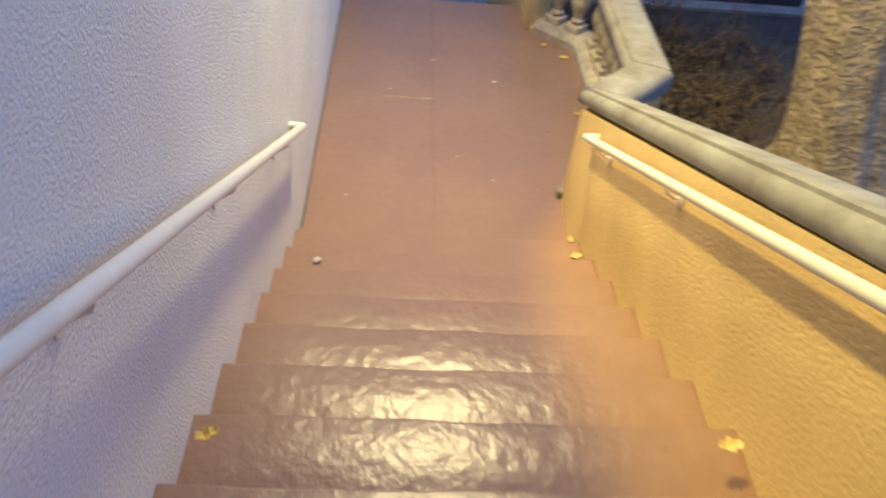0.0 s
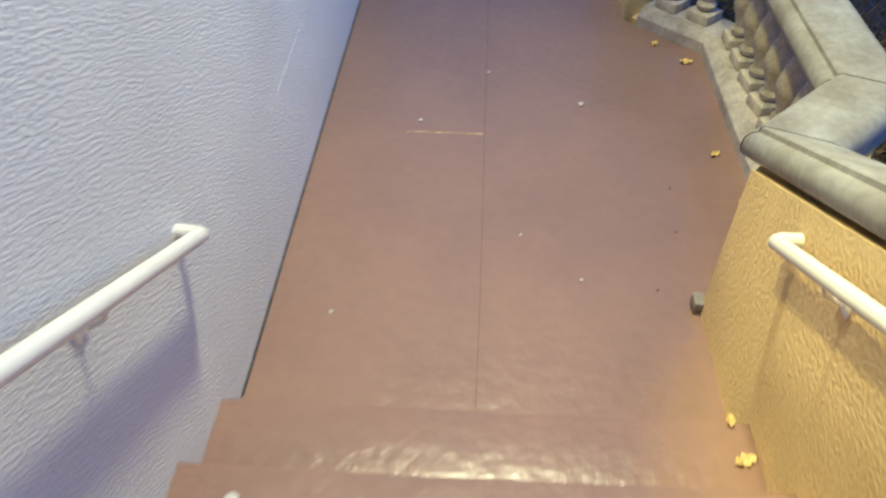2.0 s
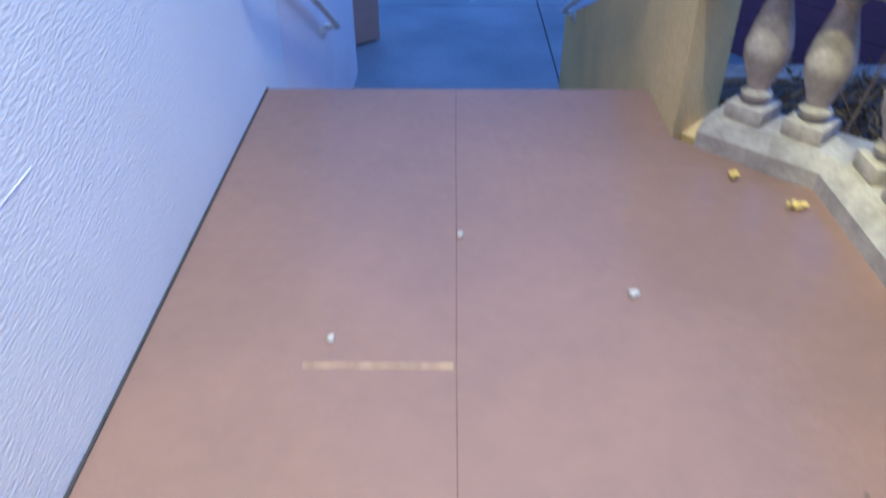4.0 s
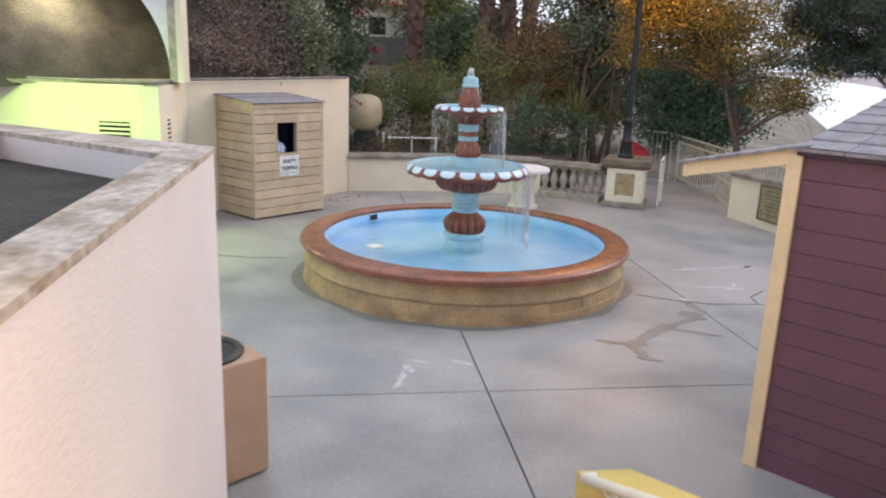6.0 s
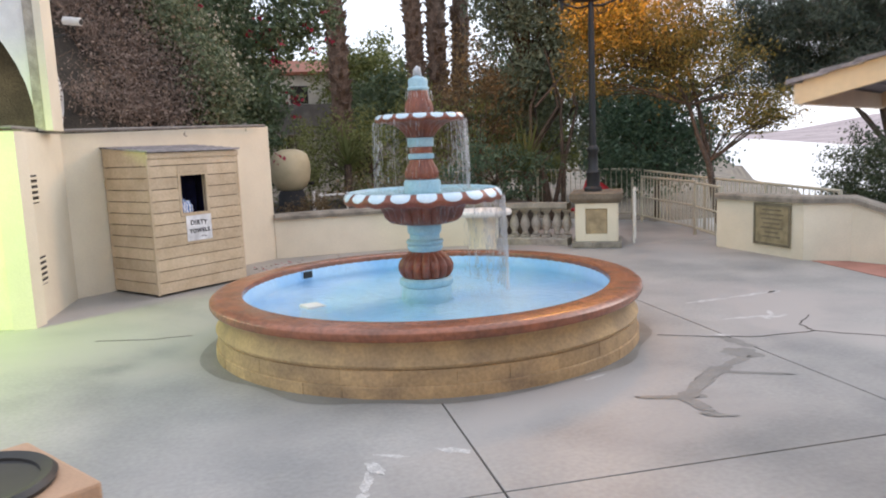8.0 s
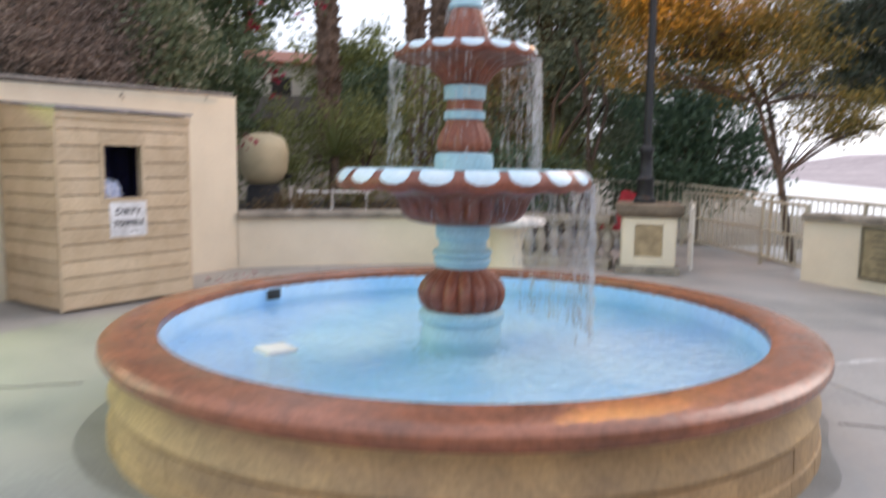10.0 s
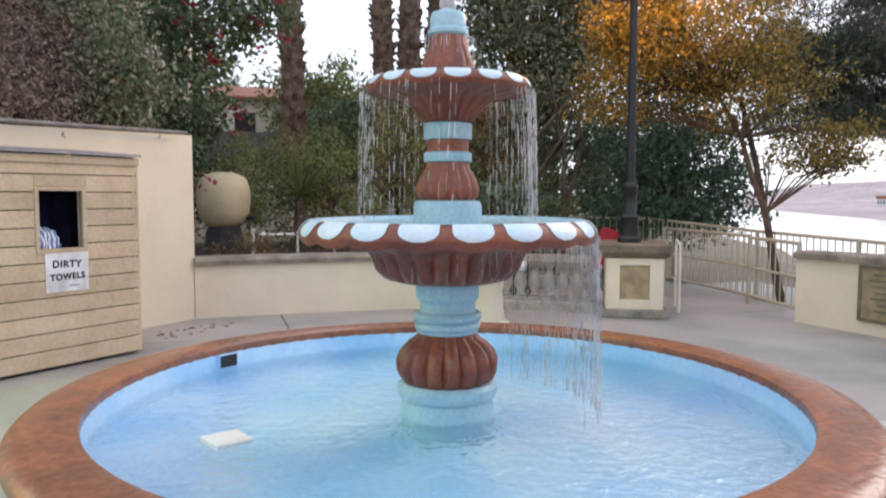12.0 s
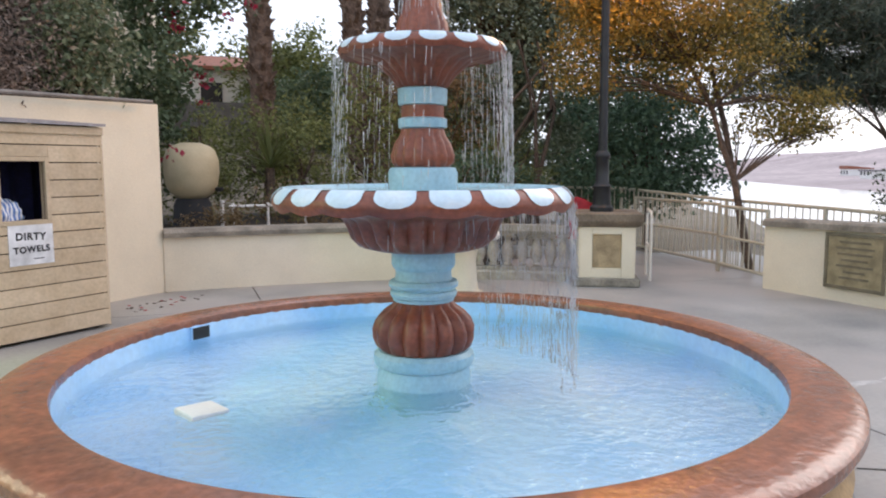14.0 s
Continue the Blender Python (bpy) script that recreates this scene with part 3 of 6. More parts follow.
def towel_cabinet():
    """A board-clad hut with a hatch, a sloping roof and cloth inside."""
    ang = 41.0
    root = thing("towel_cabinet", pose(-2.69, 3.17, 0, 0, 0, ang), "tan board-clad towel cabinet with a dark open hatch", "cabinet")
    w, d, hf, hb = 1.31, 0.95, 1.74, 1.82
    wx0, wx1, wz0, wz1 = 0.42, 0.79, 0.99, 1.46
    rows = 12
    step = (hf - 0.03) / rows
    for i in range(rows):
        z0, z1 = 0.03 + i * step, 0.03 + (i + 1) * step - 0.009
        spans = [(0.0, w)]
        if z1 > wz0 - 0.03 and z0 < wz1 + 0.03:
            spans = [(0.0, wx0 - 0.035), (wx1 + 0.035, w)]
            if z1 > wz1 + 0.045:
                part("board", box((wx0 - 0.034, -0.012, wz1 + 0.037), (wx1 + 0.034, 0.012, z1), 0.003), WOOD, root)
            if z0 < wz0 - 0.045:
                part("board", box((wx0 - 0.034, -0.012, z0), (wx1 + 0.034, 0.012, wz0 - 0.037), 0.003), WOOD, root)
        for a, b in spans:
            part("board", box((a, -0.012, z0), (b, 0.012, z1), 0.003), WOOD, root)
        part("board", box((-0.012, 0.015, z0), (0.012, d, z1), 0.003), WOOD, root)
        part("board", box((w - 0.012, 0.015, z0), (w + 0.012, d, z1), 0.003), WOOD, root)
    # carcass in a dark colour that stands in for shade between the boards
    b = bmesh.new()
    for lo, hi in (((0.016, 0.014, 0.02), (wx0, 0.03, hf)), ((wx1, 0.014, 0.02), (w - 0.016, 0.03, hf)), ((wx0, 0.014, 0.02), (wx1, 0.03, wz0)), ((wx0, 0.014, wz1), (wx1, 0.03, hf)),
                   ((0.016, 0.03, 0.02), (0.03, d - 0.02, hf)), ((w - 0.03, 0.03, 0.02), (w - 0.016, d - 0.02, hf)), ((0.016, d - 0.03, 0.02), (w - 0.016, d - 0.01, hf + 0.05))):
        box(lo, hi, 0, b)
    part("carcass", b, mat("gap_shade", (0.06, 0.045, 0.03), 0.9), root, "backing coloured dark as shade between the boards")
    fr = bmesh.new()
    for lo, hi in (((wx0 - 0.035, -0.02, wz0 - 0.035), (wx0, 0.06, wz1 + 0.035)), ((wx1, -0.02, wz0 - 0.035), (wx1 + 0.035, 0.06, wz1 + 0.035)), ((wx0, -0.02, wz1), (wx1, 0.06, wz1 + 0.035)), ((wx0, -0.02, wz0 - 0.035), (wx1, 0.06, wz0))):
        box(lo, hi, 0.004, fr)
    part("hatch_frame", fr, WOOD, root, "wooden hatch frame")
    for x in (0.0, w):
        part("gable_board", prism([(x - 0.011, 0.013), (x + 0.011, 0.013), (x + 0.011, d), (x - 0.011, d)], hf - 0.012, [hf + 0.018, hf + 0.018, hb + 0.016, hb + 0.016]), WOOD, root)
    part("corner_board", box((-0.02, -0.02, 0.02), (0.012, 0.02, hf), 0.003), WOOD, root)
    part("corner_board", box((w - 0.004, -0.014, 0.02), (w + 0.018, 0.02, hf), 0.003), WOOD, root)
    part("top_board", box((-0.02, -0.03, hf - 0.055), (w + 0.02, -0.012, hf + 0.01), 0.003), WOOD, root)
    n = 6
    for i in range(n):
        y0, y1 = -0.06 + i * (d + 0.09) / n, -0.06 + (i + 1) * (d + 0.09) / n + 0.03
        f0, f1 = i / n, (i + 1) / n
        za, zb = hf + 0.02 + (hb - hf) * f0, hf + 0.02 + (hb - hf) * f1
        part("shingle", prism([(-0.03, y0), (w + 0.025, y0), (w + 0.025, y1), (-0.03, y1)], [za, za, zb - 0.004, zb - 0.004], [za + 0.022, za + 0.022, zb + 0.012, zb + 0.012]), SHINGLE, root, "grey roof shingles")
    bm = bmesh.new()
    bmesh.ops.create_grid(bm, x_segments=30, y_segments=14, size=0.5)
    for v in bm.verts:
        u, q = v.co.x + 0.5, v.co.y + 0.5
        v.co = Vector((0.05 + u * (w - 0.1), 0.45 + 0.04 * math.sin(u * 40 + q), 0.7 + q * 0.95))
    part("curtain", bm, NAVY, root, "navy blue cloth lining", 60)
    return root


towel_cabinet()
CABM = pose(-2.69, 3.17, 0, 0, 0, 41.0)
STRIPE = bpy.data.materials.new("striped_towel")
STRIPE.use_nodes = True
_t = STRIPE.node_tree
_w, _r, _c = _t.nodes.new("ShaderNodeTexWave"), _t.nodes.new("ShaderNodeValToRGB"), _t.nodes.new("ShaderNodeTexCoord")
_w.inputs["Scale"].default_value = 9
_r.color_ramp.elements[0].position, _r.color_ramp.elements[1].position = 0.45, 0.55
_r.color_ramp.elements[0].color, _r.color_ramp.elements[1].color = (0.75, 0.77, 0.8, 1), (0.12, 0.22, 0.5, 1)
_t.links.new(_c.outputs["Object"], _w.inputs["Vector"])
_t.links.new(_w.outputs["Fac"], _r.inputs["Fac"])
_t.links.new(_r.outputs["Color"], _t.nodes["Principled BSDF"].inputs["Base Color"])
_t.nodes["Principled BSDF"].inputs["Roughness"].default_value = 0.95
bm = bmesh.new()
bmesh.ops.create_icosphere(bm, subdivisions=4, radius=1)
for v in bm.verts:
    v.co = Vector((v.co.x * 0.17, v.co.y * 0.14, v.co.z * 0.13)) * (1 + 0.35 * noise.noise(v.co * 2.2))
towel = tagged(part("towel", bm, STRIPE, None, "", 80), "crumpled blue and white striped towel in the hatch", "towel")
towel.matrix_world = CABM @ pose(0.52, 0.2, 1.03)
bm = box((0.06, 0.07, 0.8), (1.2, 0.44, 0.92), 0.01)
shelf = tagged(part("towel_pile", bm, NAVY), "dark folded cloth pile inside the cabinet", "cloth")
shelf.matrix_world = CABM

# notice below the hatch, hand-lettered
notice = thing("notice", CABM @ pose(0.64, -0.016, 0.80), "white paper notice lettered DIRTY TOWELS on the cabinet", "sign")
bm = box((-0.185, -0.0015, -0.165), (0.185, 0.0015, 0.165))
part("sheet", bm, PAPER, notice)


def lettering(text, size, x, z, parent, material, depth=0.001, tilt=0.0, y=-0.003):
    cu = bpy.data.curves.new("lettering", "FONT")
    cu.body, cu.size, cu.align_x, cu.extrude, cu.offset = text, size, "CENTER", depth, 0.0028 if size > 0.05 else 0.0
    cu.space_character = 1.15
    tmp = new("lettering", cu)
    me = bpy.data.meshes.new_from_object(tmp.evaluated_get(bpy.context.evaluated_depsgraph_get()))
    bpy.data.objects.remove(tmp)
    me.materials.append(material)
    ob = new("lettering", me)
    ob.parent = parent
    ob.matrix_local = pose(x, y, z, 90, tilt, 0)
    return ob


lettering("DIRTY", 0.080, -0.005, 0.035, notice, INK, tilt=2.0)
lettering("TOWELS", 0.070, 0.0, -0.065, notice, INK, tilt=-1.0)
part("small_line", box((0.01, -0.003, -0.122), (0.10, -0.0012, -0.115)), INK, notice, "small unreadable dark line")

# ---- arch building beyond the cabinet ----
A0, A1 = Vector((-3.74, 1.95)), Vector((-7.4, 2.75))
wall_line("wall_green", A0, A1, 0.22, 0, 2.02, CREAM, "cream stucco wall lit green beneath the arch", -1)
wall_line("wall_return", (-3.74, 1.952), (-3.70, 3.55), 0.22, 0, 2.02, CREAM, "short cream stucco wall with vents")
along = (A1 - A0).normalized()
FY, SX, RAD, ZC = 2.85, -3.76, 1.75, 2.10


def arch_front():
    """The front with its round-headed opening, and the vault behind it."""
    bm = bmesh.new()
    n = 24
    ring = [(SX - RAD + RAD * math.cos(math.pi * i / n), ZC + RAD * math.sin(math.pi * i / n)) for i in range(n + 1)]
    outer = [(SX + 0.01 - (2 * RAD + 0.3) * i / n, 6.6) for i in range(n + 1)]
    fi, fo = [bm.verts.new((x, FY, z)) for x, z in ring], [bm.verts.new((x, FY, z)) for x, z in outer]
    bi = [bm.verts.new((x, FY + 2.2, z)) for x, z in ring]
    for i in range(n):
        bm.faces.new((fi[i], fi[i + 1], fo[i + 1], fo[i]))
        bm.faces.new((fi[i], bi[i], bi[i + 1], fi[i + 1]))
    bm.faces.new(bi)
    bmesh.ops.recalc_face_normals(bm, faces=bm.faces)
    return bm


GLOW = bpy.data.materials.new("lit_lamp_glass")
GLOW.use_nodes = True
GLOW.node_tree.nodes["Principled BSDF"].inputs["Emission Color"].default_value = (1.0, 0.95, 0.75, 1)
GLOW.node_tree.nodes["Principled BSDF"].inputs["Emission Strength"].default_value = 3.0
structure("wall_arch", arch_front(), WHITE, "white rendered front with a round arch", "wall", 40)
structure("pilaster", box((SX, FY - 0.05, 2.04), (SX + 0.11, FY + 0.2, 6.6), 0.006), STONE, "stone strip at the edge of the arch front", "trim")
structure("pilaster_edge", box((SX + 0.112, FY - 0.09, 2.04), (SX + 0.19, FY + 0.35, 6.6), 0.004), CREAM, "cream painted edge of the arch front", "trim")
structure("arch_ledge", box((-7.4, 2.3, 2.0), (SX, FY + 2.2, 2.05)), COPING, "ledge below the arch", "ledge")
structure("arch_lamp", lathe([(0.16, 3.60), (0.17, 3.64), (0.12, 3.66)], 24, m=pose(-5.35, 3.4, 0)), GLOW, "round white ceiling lamp under the vault", "lamp", 40)

def vent(m, rows, w, h, label):
    root = thing("wall_vent", m, label, "vent", "wall vents")
    part("backing", box((-w / 2, -0.004, -h / 2), (w / 2, 0.0, h / 2)), DARK, root)
    for i in range(rows):
        z = -h / 2 + h * (i + 0.5) / rows
        part("slat", box((-w / 2, -0.016, z - h / rows * 0.28), (w / 2, -0.005, z + h / rows * 0.18), 0.003), CREAM, root)


turn = math.degrees(math.atan2(-along.y, -along.x))
for f, z in ((0.62, 1.40),):
    p = A0 + along * f
    vent(pose(p.x, p.y, z, 0, 0, turn), 5, 0.42, 0.30, "slatted cream wall vent")
for z in (1.42, 0.55):
    vent(pose(-3.725, 2.35, z, 0, 0, 90), 5, 0.26, 0.30, "slatted cream wall vent")
lamp("green_lamp", (-5.6, 0.5, 2.8), (-4.3, 1.7, 0.5), 36, (0.56, 1.0, 0.08), 0.4, 120)
lamp("vault_lamp", (-5.35, 3.4, 3.55), (-5.35, 3.4, 2.0), 42, (1.0, 0.92, 0.6), 0.28)
# conduit on the tall wall and the watching camera above
structure("conduit", tube([(-5.5, 2.45, 2.06), (-3.80, 2.08, 2.06), (-3.70, 3.50, 2.06), (-3.0, 4.10, 2.075), (-1.3, 5.58, 2.105)], 0.022, 8), mat("grey_conduit", (0.22, 0.2, 0.18), 0.6), "grey conduit along the wall top", "pipe", 50)
cctv = thing("security_camera", pose(-3.52, 3.98, 3.42, 0, 0, -20), "small white bullet security camera above the wall", "camera")
part("housing", tube([(-0.11, 0, 0.0), (0.11, 0, -0.03)], 0.05, 14), WHITE, cctv, "", 50)
part("lens", tube([(0.11, 0, -0.03), (0.118, 0, -0.031)], 0.036, 14), BLACK, cctv, "dark lens", 50)
part("arm", tube([(-0.05, 0, -0.04), (-0.08, 0, -0.16), (-0.34, 0.05, -0.20)], 0.012, 8), DARK, cctv, "", 50)
part("pole", tube([(-0.34, 0.05, -1.5), (-0.34, 0.05, -0.15)], 0.02, 8), DARK, cctv, "thin dark pole", 50)

# ---- back of the plaza ----
PA = -27.0
PM = pose(3.80, 4.74, 0, 0, 0, PA)


def pedestal():
    root = thing("pedestal", PM, "cream stucco pedestal with recessed tan panels and stone cap", "pedestal")
    part("base", box((-0.385, -0.385, 0), (0.385, 0.385, 0.10), 0.02), COPING, root, "grey stone base")
    b = box((-0.30, -0.30, 0.10), (0.30, 0.30, 0.72), 0.004)
    part("body", b, CREAM, root)
    for a in (0, 90, 180, 270):
        m = pose(0, 0, 0, 0, 0, a)
        part("panel", box((-0.165, -0.306, 0.22), (0.165, -0.302, 0.61), 0, None, m), mat("tan_panel", (0.42, 0.32, 0.19), 0.85, scale=9) if a == 0 else bpy.data.materials["tan_panel"], root, "tan recessed panel")
        f = bmesh.new()
        for lo, hi in (((-0.31, -0.33, 0.10), (-0.17, -0.298, 0.72)), ((0.17, -0.33, 0.10), (0.31, -0.298, 0.72)), ((-0.17, -0.33, 0.62), (0.17, -0.298, 0.72)), ((-0.17, -0.33, 0.10), (0.17, -0.298, 0.21))):
            box(lo, hi, 0.005, f, m)
        part("face_frame", f, CREAM, root)
    part("cap", lathe([(0.47, 0.70), (0.52, 0.715), (0.56, 0.75), (0.575, 0.775), (0.575, 0.855), (0.54, 0.873)], 4, m=pose(0, 0, 0, 0, 0, 45)), mat("brown_stone_cap", (0.20, 0.155, 0.11), 0.8, vary=0.2, scale=6, fine=45, bump=0.4), root, "weathered grey stone cap", 20)
    return root


pedestal()
bal = [(2.40, 5.62), (2.95, 5.36), (3.42, 4.98)]
structure("balustrade_plinth_plaza", sweep([(x, y, 0) for x, y in bal], PLINTH), STONE, "stone plinth of the plaza balustrade", "plinth", 30)
structure("balustrade_rail_plaza", sweep([(x, y, 0.58) for x, y in bal], [(-0.12, 0), (-0.14, 0.04), (-0.12, 0.11), (0.12, 0.11), (0.14, 0.04), (0.12, 0)]), COPING, "grey stone rail of the plaza balustrade", "rail", 30)
second = baluster("plaza balusters", 0.83)
second.matrix_world = pose(2.50, 5.58, 0.115)
for x, y in ((2.66, 5.51), (2.82, 5.43), (2.98, 5.34), (3.12, 5.22), (3.26, 5.11), (3.39, 5.01)):
    copy_thing(second, pose(x, y, 0.115, 0, 0, -30))

urn = thing("pedestal_table", pose(1.78, 4.42, 0), "round cream stone pedestal table by the low wall", "table")
part("leg", lathe([(0.27, 0.0), (0.27, 0.05), (0.22, 0.08), (0.20, 0.2), (0.19, 0.4), (0.22, 0.55), (0.27, 0.62)], 32), CREAM, urn, "", 40)
part("tabletop", lathe([(0.30, 0.615), (0.44, 0.64), (0.455, 0.68), (0.44, 0.71), (0.1, 0.715)], 40), WHITE, urn, "pale round top", 40)


def lantern_post():
    root = thing("street_lamp", pose(3.72, 4.70, 0.873), "black two-lantern street lamp on the stone pedestal", "street lamp")
    part("base", lathe([(0.14, 0), (0.14, 0.05), (0.11, 0.08), (0.10, 0.28), (0.115, 0.30), (0.08, 0.34), (0.075, 0.62), (0.09, 0.64), (0.09, 0.68), (0.06, 0.72)], 20), DARK, root, "", 40)
    part("pole", tube([(0, 0, 0.7), (0, 0, 2.95)], 0.055, 16, None, 0.045), DARK, root, "", 40)
    part("ballast_box", box((-0.30, -0.11, 2.92), (0.09, 0.11, 3.11), 0.01), mat("brown_steel", (0.022, 0.016, 0.013), 0.6), root, "brown steel box")
    glass = bpy.data.materials.new("lit_lantern_glass")
    glass.use_nodes = True
    b = glass.node_tree.nodes["Principled BSDF"]
    b.inputs["Base Color"].default_value = (1, 0.75, 0.35, 1)
    b.inputs["Emission Color"].default_value = (1.0, 0.50, 0.12, 1)
    b.inputs["Emission Strength"].default_value = 1.3
    hot = glass.copy()
    hot.name = "lamp_bulb"
    hot.node_tree.nodes["Principled BSDF"].inputs["Emission Strength"].default_value = 14.0
    for s in (-1, 1):
        ox, oy = 0.35 * s, -0.315 * s
        p = part("arm", tube([(0, 0, 2.86), (ox * 0.4, oy * 0.4, 2.84), (ox * 0.8, oy * 0.8, 2.90), (ox, oy, 2.94)], 0.018, 8), DARK, root, "", 40)
        part("scroll", tube([(ox * 0.15, oy * 0.15, 2.82), (ox * 0.3, oy * 0.3, 2.72), (ox * 0.5, oy * 0.5, 2.74), (ox * 0.55, oy * 0.55, 2.80), (ox * 0.7, oy * 0.7, 2.76), (ox * 0.85, oy * 0.85, 2.86)], 0.009, 6), DARK, p)
        part("holder", lathe([(0.03, 2.84), (0.035, 2.92), (0.05, 2.97), (0.10, 3.02), (0.135, 3.06), (0.135, 3.235)], 4, m=pose(ox, oy, 0, 0, 0, 20)), DARK, root)
        lan = part("lantern", lathe([(0.13, 3.235), (0.295, 3.53)], 4, m=pose(ox, oy, 0, 0, 0, 20)), glass, root, "lit amber glass lantern")
        part("bulb", lathe([(0.02, 3.25), (0.055, 3.32), (0.055, 3.43), (0.02, 3.47)], 12, m=pose(ox, oy, 0)), hot, lan, "glowing bulb").visible_shadow = False
        lan.visible_shadow = False
        cage = bmesh.new()
        for k in range(4):
            a = radians(20 + 90 * k)
            c, d2 = math.cos(a), math.sin(a)
            tube([(ox + 0.133 * c, oy + 0.133 * d2, 3.235), (ox + 0.298 * c, oy + 0.298 * d2, 3.535)], 0.011, 6, cage)
        part("cage", cage, DARK, lan)
        part("roof", lathe([(0.315, 3.525), (0.325, 3.545), (0.25, 3.63), (0.16, 3.71), (0.07, 3.745), (0.03, 3.77), (0.038, 3.80), (0.01, 3.885)], 4, m=pose(ox, oy, 0, 0, 0, 20)), DARK, lan, "dark pointed lantern roof")
    return root


lantern_post()
for s in (-1, 1):
    ob = new("lantern_light", bpy.data.lights.new("lantern_light", "POINT"))
    ob.data.energy, ob.data.color, ob.data.shadow_soft_size = 120, (1.0, 0.41, 0.03), 0.16
    ob.location = (3.72 + 0.35 * s, 4.70 - 0.315 * s, 0.873 + 3.38)

# wall with the plaque and the sloping wall that leaves it
R0, R1, R2, R3 = Vector((5.28, 3.71)), Vector((5.48, 2.06)), Vector((5.95, 1.75)), Vector((6.8, -0.3))
wall_line("wall_plaque", R0, R1, 0.24, 0, (0.725, 0.755), CREAM, "cream stucco wall with a bronze plaque")
wall_line("wall_slope_head", R1 + Vector((0.002, -0.002)), R2, 0.24, 0, (0.755, 0.755), CREAM, "cream stucco wall end")
wall_line("wall_slope", R2, R3, 0.24, 0, (0.755, 0.10), CREAM, "sloping cream stucco ramp wall")
CAP = [(-0.28, 0.0), (-0.28, 0.06), (-0.25, 0.085), (0.02, 0.085), (0.05, 0.06), (0.05, 0.0)]
structure("coping_plaque_wall", sweep([(R0.x, R0.y, 0.727), (R1.x, R1.y, 0.757), (R2.x, R2.y, 0.757), (R3.x, R3.y, 0.10)], CAP), COPING, "grey stone coping on the plaque wall", "coping", 30)
structure("ramp_red", prism([(5.55, 1.98), (5.92, 1.74), (6.75, -0.35), (5.4, 0.0)], -0.01, [0.006, 0.006, 0.008, 0.008]), BRICKRED, "red painted strip of ramp", "ramp")
pl = thing("plaque", Matrix.Identity(4), "tan bronze plaque with raised border on the wall", "plaque")
pl.matrix_world = Matrix.Translation((R0 + (R1 - R0) * 0.68).to_3d() + Vector((-0.004, 0, 0.43))) @ Euler((0, 0, math.atan2(R1.y - R0.y, R1.x - R0.x))).to_matrix().to_4x4()
PLQ = mat("plaque_bronze", (0.34, 0.28, 0.16), 0.6, vary=0.1, scale=8)
PLQ_D = mat("plaque_border", (0.20, 0.17, 0.11), 0.6)
part("plate", box((-0.33, -0.018, -0.285), (0.33, 0.0, 0.285), 0.004), PLQ, pl)
b = bmesh.new()
for lo, hi in (((-0.335, -0.028, 0.255), (0.335, -0.016, 0.29)), ((-0.335, -0.028, -0.29), (0.335, -0.016, -0.255)), ((-0.335, -0.028, -0.255), (-0.30, -0.016, 0.255)), ((0.30, -0.028, -0.255), (0.335, -0.016, 0.255))):
    box(lo, hi, 0.004, b)
part("border", b, PLQ_D, pl, "dark raised border")
for i, w in enumerate((0.17, 0.21, 0.19, 0.15, 0.20, 0.12, 0.16)):
    part("text_line", box((-w, -0.022, 0.19 - i * 0.062), (w, -0.017, 0.213 - i * 0.062)), PLQ_D, pl, "unreadable raised line")


def fence(name, pts, height, spacing, label, mid=True, low=0.12, post=0.03):
    """Posts, rails and upright pickets along points (x, y, ground)."""
    root = thing(name, Matrix.Identity(4), label, "fence")
    pts = [Vector(p) for p in pts]
    up = Vector((0, 0, 1))
    for a, b in zip(pts, pts[1:]):
        part("rail", tube([a + up * height, b + up * height], 0.022, 8), FENCE, root)
        part("rail", tube([a + up * low, b + up * low], 0.018, 8), FENCE, root)
        if mid:
            part("rail", tube([a + up * height * 0.55, b + up * height * 0.55], 0.018, 8), FENCE, root)
        n = int((b - a).length / spacing) if spacing else 0
        for i in range(1, n):
            p = a.lerp(b, i / n)
            part("picket", tube([p + up * low, p + up * height], 0.008, 6), FENCE, root)
    for p in pts:
        part("post", tube([p - up * 0.1, p + up * (height + 0.02)], post * 0.9, 10), FENCE, root, "", 50)
    return root


fence("railing_gate", [(5.45, 3.86, 0), (5.75, 5.05, 0)], 0.88, 0.13, "cream painted steel railing beside the walkway")
fence("picket_fence", [(5.98, 2.0, -0.15), (6.05, 3.6, -0.12), (6.15, 5.4, -0.1), (6.05, 7.9, 0), (4.6, 9.6, 0), (2.6, 10.8, 0)], 1.04, 0.115, "cream painted steel picket fence above the river", False)
fence("picket_fence", [(5.75, 5.06, 0), (6.0, 7.4, 0)], 0.9, 0.14, "cream painted steel picket fence beside the walkway")
hr = thing("gate_handrail", Matrix.Identity(4), "bent cream tube handrail beside the pedestal", "handrail")
part("rail", tube([(4.40, 4.66, 0), (4.40, 4.66, 0.78), (4.42, 4.69, 0.84), (4.62, 5.05, 0.86), (4.66, 5.12, 0.80), (4.66, 5.12, 0.0)], 0.02, 10), RAILPAINT, hr, "", 50)
part("rail", tube([(4.40, 4.66, 0.42), (4.66, 5.12, 0.42)], 0.016, 8), RAILPAINT, hr, "", 50)
structure("walkway", prism([(4.9, 4.46), (5.9, 3.4), (6.2, 7.6), (3.9, 9.8), (2.4, 10.6), (2.2, 9.4), (4.4, 7.2)], -0.07, -0.004), CONCRETE, "grey concrete walkway behind the plaza", "pavement")

